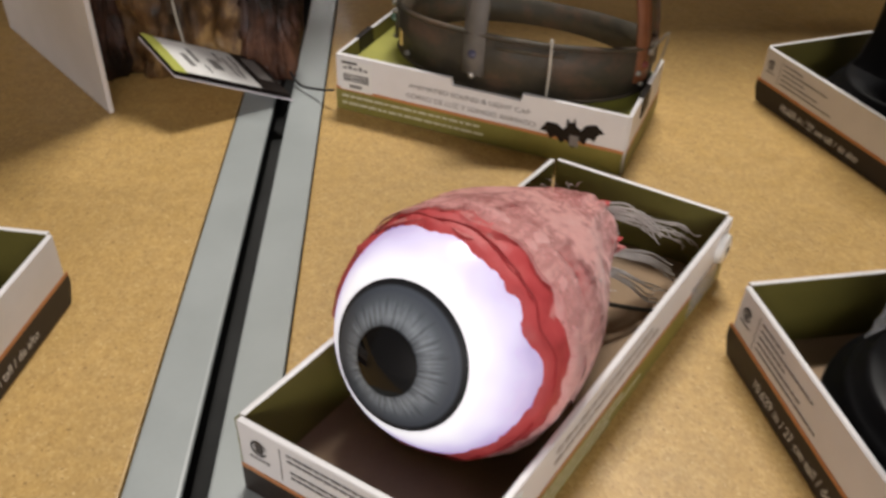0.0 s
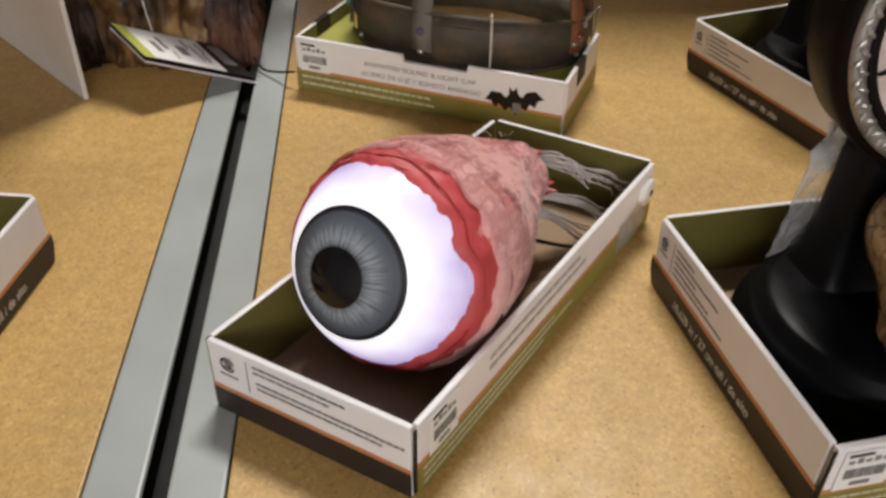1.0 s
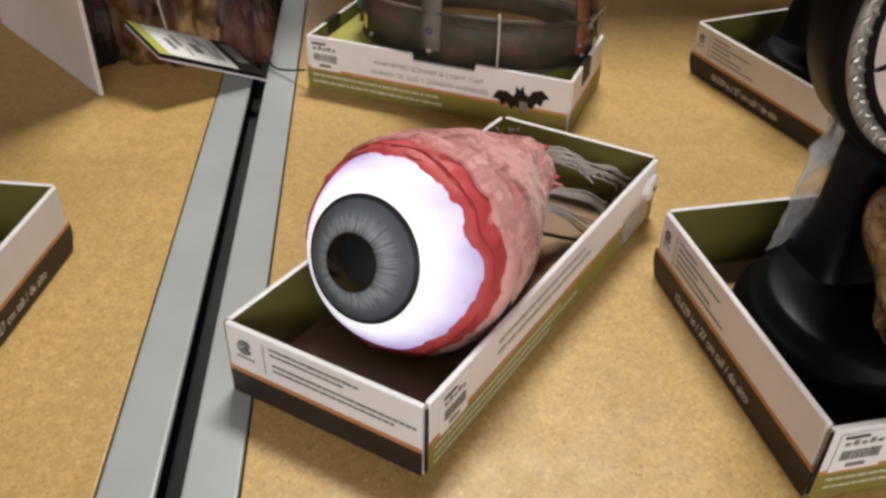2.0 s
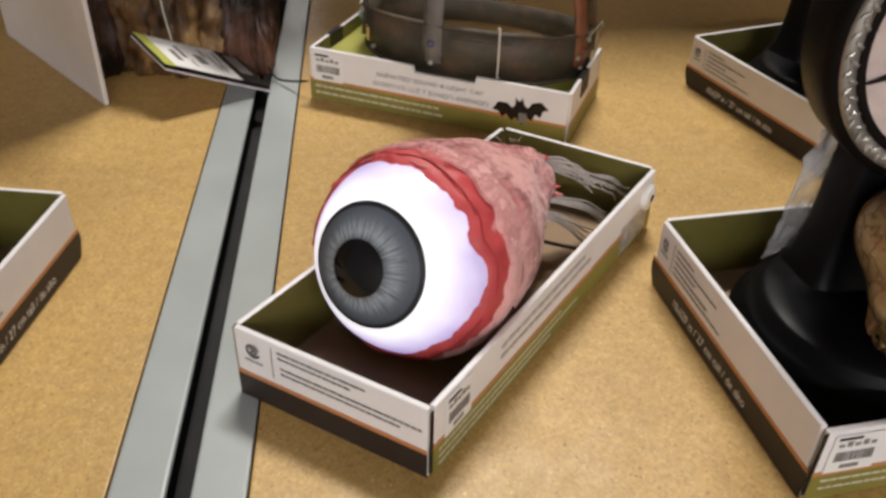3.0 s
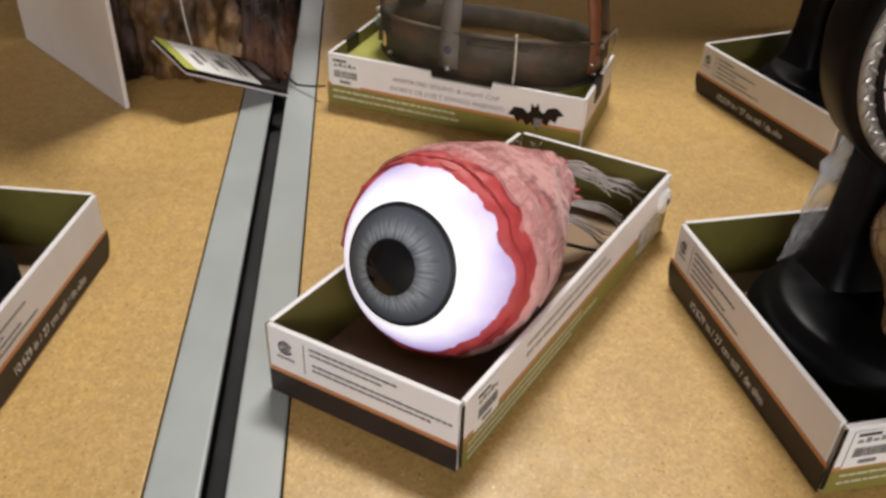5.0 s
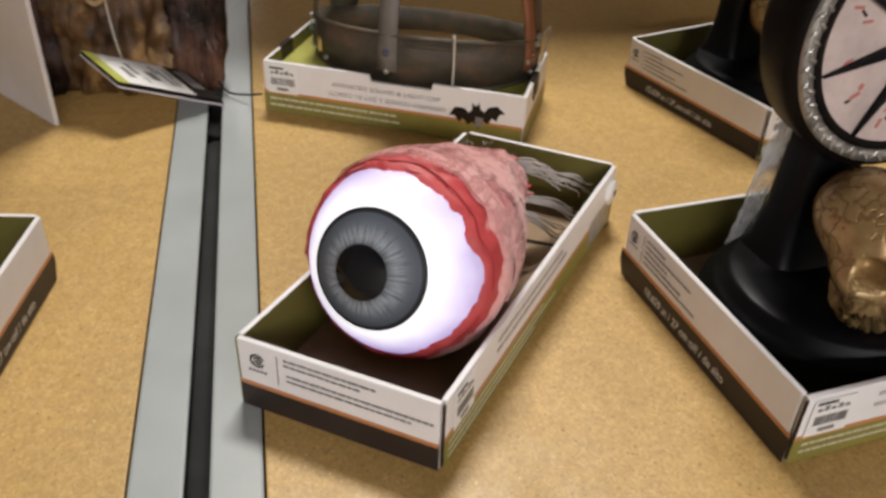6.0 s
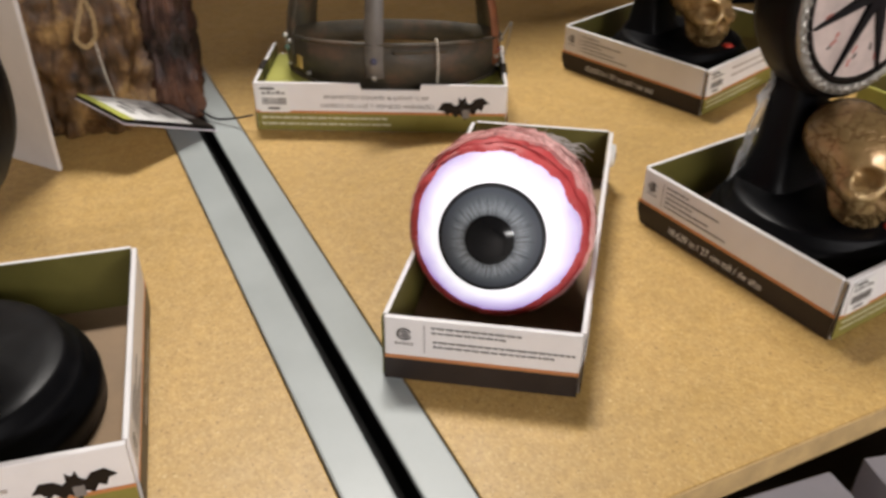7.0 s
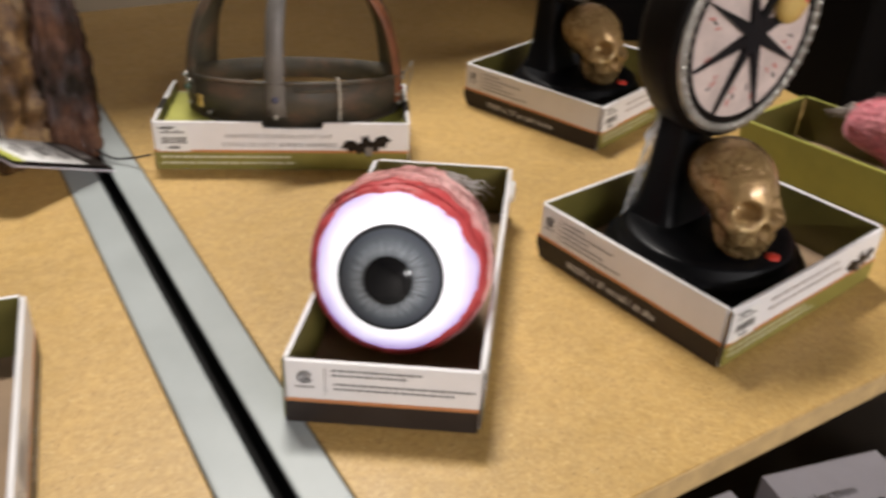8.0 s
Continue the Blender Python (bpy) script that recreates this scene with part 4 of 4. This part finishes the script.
def clear_bag(m):
    bm, rows, cols = bmesh.new(), 14, 8
    grid = [[bm.verts.new((0.034 * (j / cols - 0.5) * (1 + 0.15 * i / rows), 0.004 * noise.noise(Vector((i * 0.5, j * 0.6, 1))) - 0.012 * (i / rows), 0.078 * i / rows)) for j in range(cols + 1)] for i in range(rows + 1)]
    for i in range(rows):
        for j in range(cols):
            bm.faces.new((grid[i][j], grid[i][j + 1], grid[i + 1][j + 1], grid[i + 1][j]))
    bag = tagged(part("plastic_bag", bm, FILM, None, "crumpled clear plastic bag beside the clock column", True), category="bag")
    bag.matrix_basis = m
    mod = bag.modifiers.new("thickness", "SOLIDIFY")
    mod.thickness = 0.0006
    return bag


clear_bag(pose(0.292, 0.176, 0.036, 0, 0, 28))

# ---- stump, tag, card ----


def stump(m):
    s = thing("wood_stump", m, "brown ridged wood stump with a rope loop over the strip", "decoration")

    def column(name, x, y, rx, ry, h, rough, seed, material, label, rows=70, turns=120, taper=0.42):
        """A standing piece of bark with lumps, ridges that run up it and knots."""
        bm, rings = bmesh.new(), []
        for n in range(rows + 1):
            z, ring = h * n / rows, []
            for k in range(turns):
                th = 2 * math.pi * k / turns
                d = Vector((math.cos(th), math.sin(th), 0))
                lump = noise.noise(Vector((d.x * 2.4, d.y * 2.4, z * 17 + seed)))
                ridge = abs(noise.noise(Vector((d.x * 8 + seed, d.y * 8, z * 11))))
                knot = noise.noise(Vector((d.x * 6, d.y * 6, z * 48 + seed)))
                fine = abs(noise.noise(Vector((d.x * 22, d.y * 22, z * 70 + seed))))
                r = 1 + rough * (0.9 * lump - 1.1 * ridge + 0.75 * knot + 0.55 * fine) - 0.16 * math.exp(-z / 0.012)
                r *= 1 - taper * (z / h) ** 2
                lean = 0.006 * noise.noise(Vector((z * 14, seed, 2)))
                ring.append(bm.verts.new((x + lean + rx * r * d.x, y + ry * r * d.y, z)))
            rings.append(ring)
        for p, q in zip(rings, rings[1:]):
            for k in range(turns):
                bm.faces.new((p[k], p[(k + 1) % turns], q[(k + 1) % turns], q[k]))
        bm.faces.new(rings[0][::-1])
        bm.faces.new(rings[-1])
        return part(name, bm, material, s, label, True)

    column("trunk", -0.012, 0.008, 0.068, 0.050, 0.175, 0.20, 1.0, BARK, "ridged brown trunk")
    column("bark_flap", 0.046, -0.018, 0.021, 0.023, 0.145, 0.34, 5.0, BARK_DARK, "dark reddish flap of bark", turns=90)
    column("bark_flap", -0.070, -0.020, 0.020, 0.018, 0.095, 0.34, 13.0, BARK_DARK, "dark reddish flap of bark", 40, 70)
    loop = [(-0.016, -0.036, 0.160), (-0.015, -0.047, 0.138), (-0.012, -0.056, 0.118), (-0.018, -0.058, 0.098), (-0.022, -0.058, 0.086), (-0.016, -0.059, 0.080), (-0.009, -0.058, 0.087), (-0.008, -0.057, 0.102), (-0.012, -0.056, 0.118), (-0.008, -0.046, 0.140), (-0.006, -0.036, 0.160)]
    bm = bmesh.new()
    line = spline(loop, 7)
    for ph in (0, 2.1, 4.2):
        rod([p + Vector((0.0009 * math.cos(n * 0.8 + ph), 0, 0.0009 * math.sin(n * 0.8 + ph))) for n, p in enumerate(line)], 0.0010, 6, bm)
    part("rope_loop", bm, ROPE, s, "thin twisted rope loop", True)
    part("tag_string", rod(spline([(-0.010, -0.055, 0.085), (-0.008, -0.058, 0.06), (-0.005, -0.060, 0.040)], 6), 0.0006, 5), STRING, s, "white string")
    return s


stump(pose(-0.0560, 0.5150, 0.0006))


def hang_tag():
    """A folded card tag that leans from the stump down to the strip."""
    t, b, r = Vector((-0.0870, 0.4490, 0.0490)), Vector((-0.0590, 0.4170, 0.0365)), Vector((0.0105, 0.4480, 0.0040))
    along, side = r - b, t - b
    up = along.cross(side).normalized()
    if up.z < 0:
        up = -up
    place = Matrix(((along.x, side.x, up.x, b.x), (along.y, side.y, up.y, b.y), (along.z, side.z, up.z, b.z), (0, 0, 0, 1)))
    tag = thing("hang_tag", Matrix.Translation(b), "folded black and yellow-green product tag with a white label", "tag")
    local = Matrix.Translation(-b) @ place

    def leaf(name, x0, y0, x1, y1, z, thick, material, parent, label=""):
        return part(name, plate([(x0, y0), (x1, y0), (x1, y1), (x0, y1)], thick, local @ Matrix.Translation((0, 0, z))), material, parent, label)

    leaf("lower_leaf", 0.0, 0.0, 1.0, 1.0, -0.0030, 0.0008, CARTON, tag, "grey lower leaf")
    leaf("middle_leaf", 0.0, 0.02, 0.985, 1.0, -0.0016, 0.0007, BLACK_INK, tag, "black printed leaf")
    top = leaf("upper_leaf", 0.0, 0.04, 0.97, 1.0, 0.0, 0.0008, BLACK_INK, tag, "black printed leaf")
    leaf("green_edge", 0.0, 0.04, 0.10, 1.0, 0.0008, 0.0003, YELLOW_GREEN, top, "yellow-green border")
    label = leaf("white_label", 0.10, 0.06, 0.72, 0.98, 0.0008, 0.0004, PAPER, top, "white barcode label")
    for x0, y0, x1, y1 in ((0.20, 0.30, 0.25, 0.62), (0.29, 0.45, 0.33, 0.80), (0.42, 0.35, 0.50, 0.62), (0.53, 0.60, 0.55, 0.85), (0.58, 0.25, 0.595, 0.75), (0.63, 0.25, 0.65, 0.5), (0.34, 0.2, 0.355, 0.4), (0.66, 0.55, 0.68, 0.85)):
        leaf("text_bar", x0, y0, x1, y1, 0.0012, 0.0002, SMALL_INK, label)
    leaf("barcode_patch", 0.80, 0.35, 0.92, 0.9, 0.0008, 0.0003, GREY_INK, top)
    return tag


YELLOW_GREEN = worn("yellow_green_print", (0.50, 0.52, 0.10), 0.45)
hang_tag()

# a white board that stands on its edge between stump and clock
board = tagged(part("white_board", block(0, -0.0016, 0.0006, 0.185, 0.0016, 0.26, 0.0005), WHITE_CARD, None, "plain white foam board standing upright on the shelf"), category="board")
board.matrix_basis = pose(-0.1095, 0.4310, 0, 0, 0, 128.8)

cable = tagged(part("thin_cable", rod(spline([(-0.004, 0.500, 0.012), (0.010, 0.472, 0.004), (0.022, 0.458, 0.006), (0.0375, 0.4430, 0.0125)], 8), 0.0009, 6), CORD, None, "thin black cable between stump and cap tray", True), category="cable")

# ---- black boxes and far things ----


def display_box(m, w, d, h, label):
    box = thing("display_box", m, label, "box")
    part("carton", block(0, 0, 0.0006, w, d, h, 0.0015), MATTE_BLACK, box)
    part("front_panel", block(0.004, -0.0008, 0.004, w - 0.004, -0.0001, h - 0.004), MATTE_BLACK, box, "dark printed front")
    return box


display_box(pose(0.660, 0.275, 0, 0, 0, -8), 0.26, 0.12, 0.24, "tall black product box standing behind the pink eyeball")
display_box(pose(0.590, 0.560, 0, 0, 0, -24), 0.32, 0.14, 0.28, "tall black product box at the shelf's back")
plug = thing("cord_switch", pose(0.712, 0.2520, 0.050), "small white plastic switch hanging on a black cord", "switch")
part("switch_body", block(-0.007, -0.004, -0.012, 0.007, 0.004, 0.012, 0.002), PLASTIC_WHITE, plug)
part("cord", rod(spline([(0, 0, 0.011), (0.003, 0.002, 0.05), (-0.002, 0.006, 0.10), (0.004, 0.014, 0.180)], 8), 0.0014, 6), CORD, plug, "black cord")


def carton(m, w, d, h, title):
    box = thing("carton", m, "grey-white printed carton on the lower shelf", "box", "cartons on the lower shelf")
    body = part("carton_body", block(0, -d, 0.0006, w, 0, h, 0.001), CARTON, box)
    part("lid_seam", block(0.002, -0.0010, h - 0.012, w - 0.002, 0.0004, h - 0.011), GREY_INK, body)
    m2 = Matrix.Translation((0.0, 0.0, h))
    rng = random.Random(3)
    if title:
        lettering("Projection", w * 0.50, 0.013, m2 @ Matrix.Translation((w * 0.065, -0.047, 0)), BLACK_INK, body, "black printed word")
    for n, (x, length) in enumerate(((0.03, 0.68), (0.04, 0.92))):
        q = x
        while q < min(0.97, x + length) - 0.02:
            e = min(q + rng.uniform(0.10, 0.30), x + length, 0.97)
            part("text_bar", block(w * q, -0.0620 - 0.0125 * n, h + 0.0002, w * e, -0.0545 - 0.0125 * n, h + 0.0006), BLACK_INK, body)
            q = e + 0.035
    return box


carton(pose(0.505, 0.1436, -0.4295, 0, 0, -13.4), 0.138, 0.20, 0.130, True)
carton(pose(0.663, 0.1090, -0.4295, 0, 0, -13.4), 0.138, 0.20, 0.130, False)
carton(pose(0.328, 0.161, -0.4295, 0, 0, -6.0), 0.138, 0.16, 0.128, False)
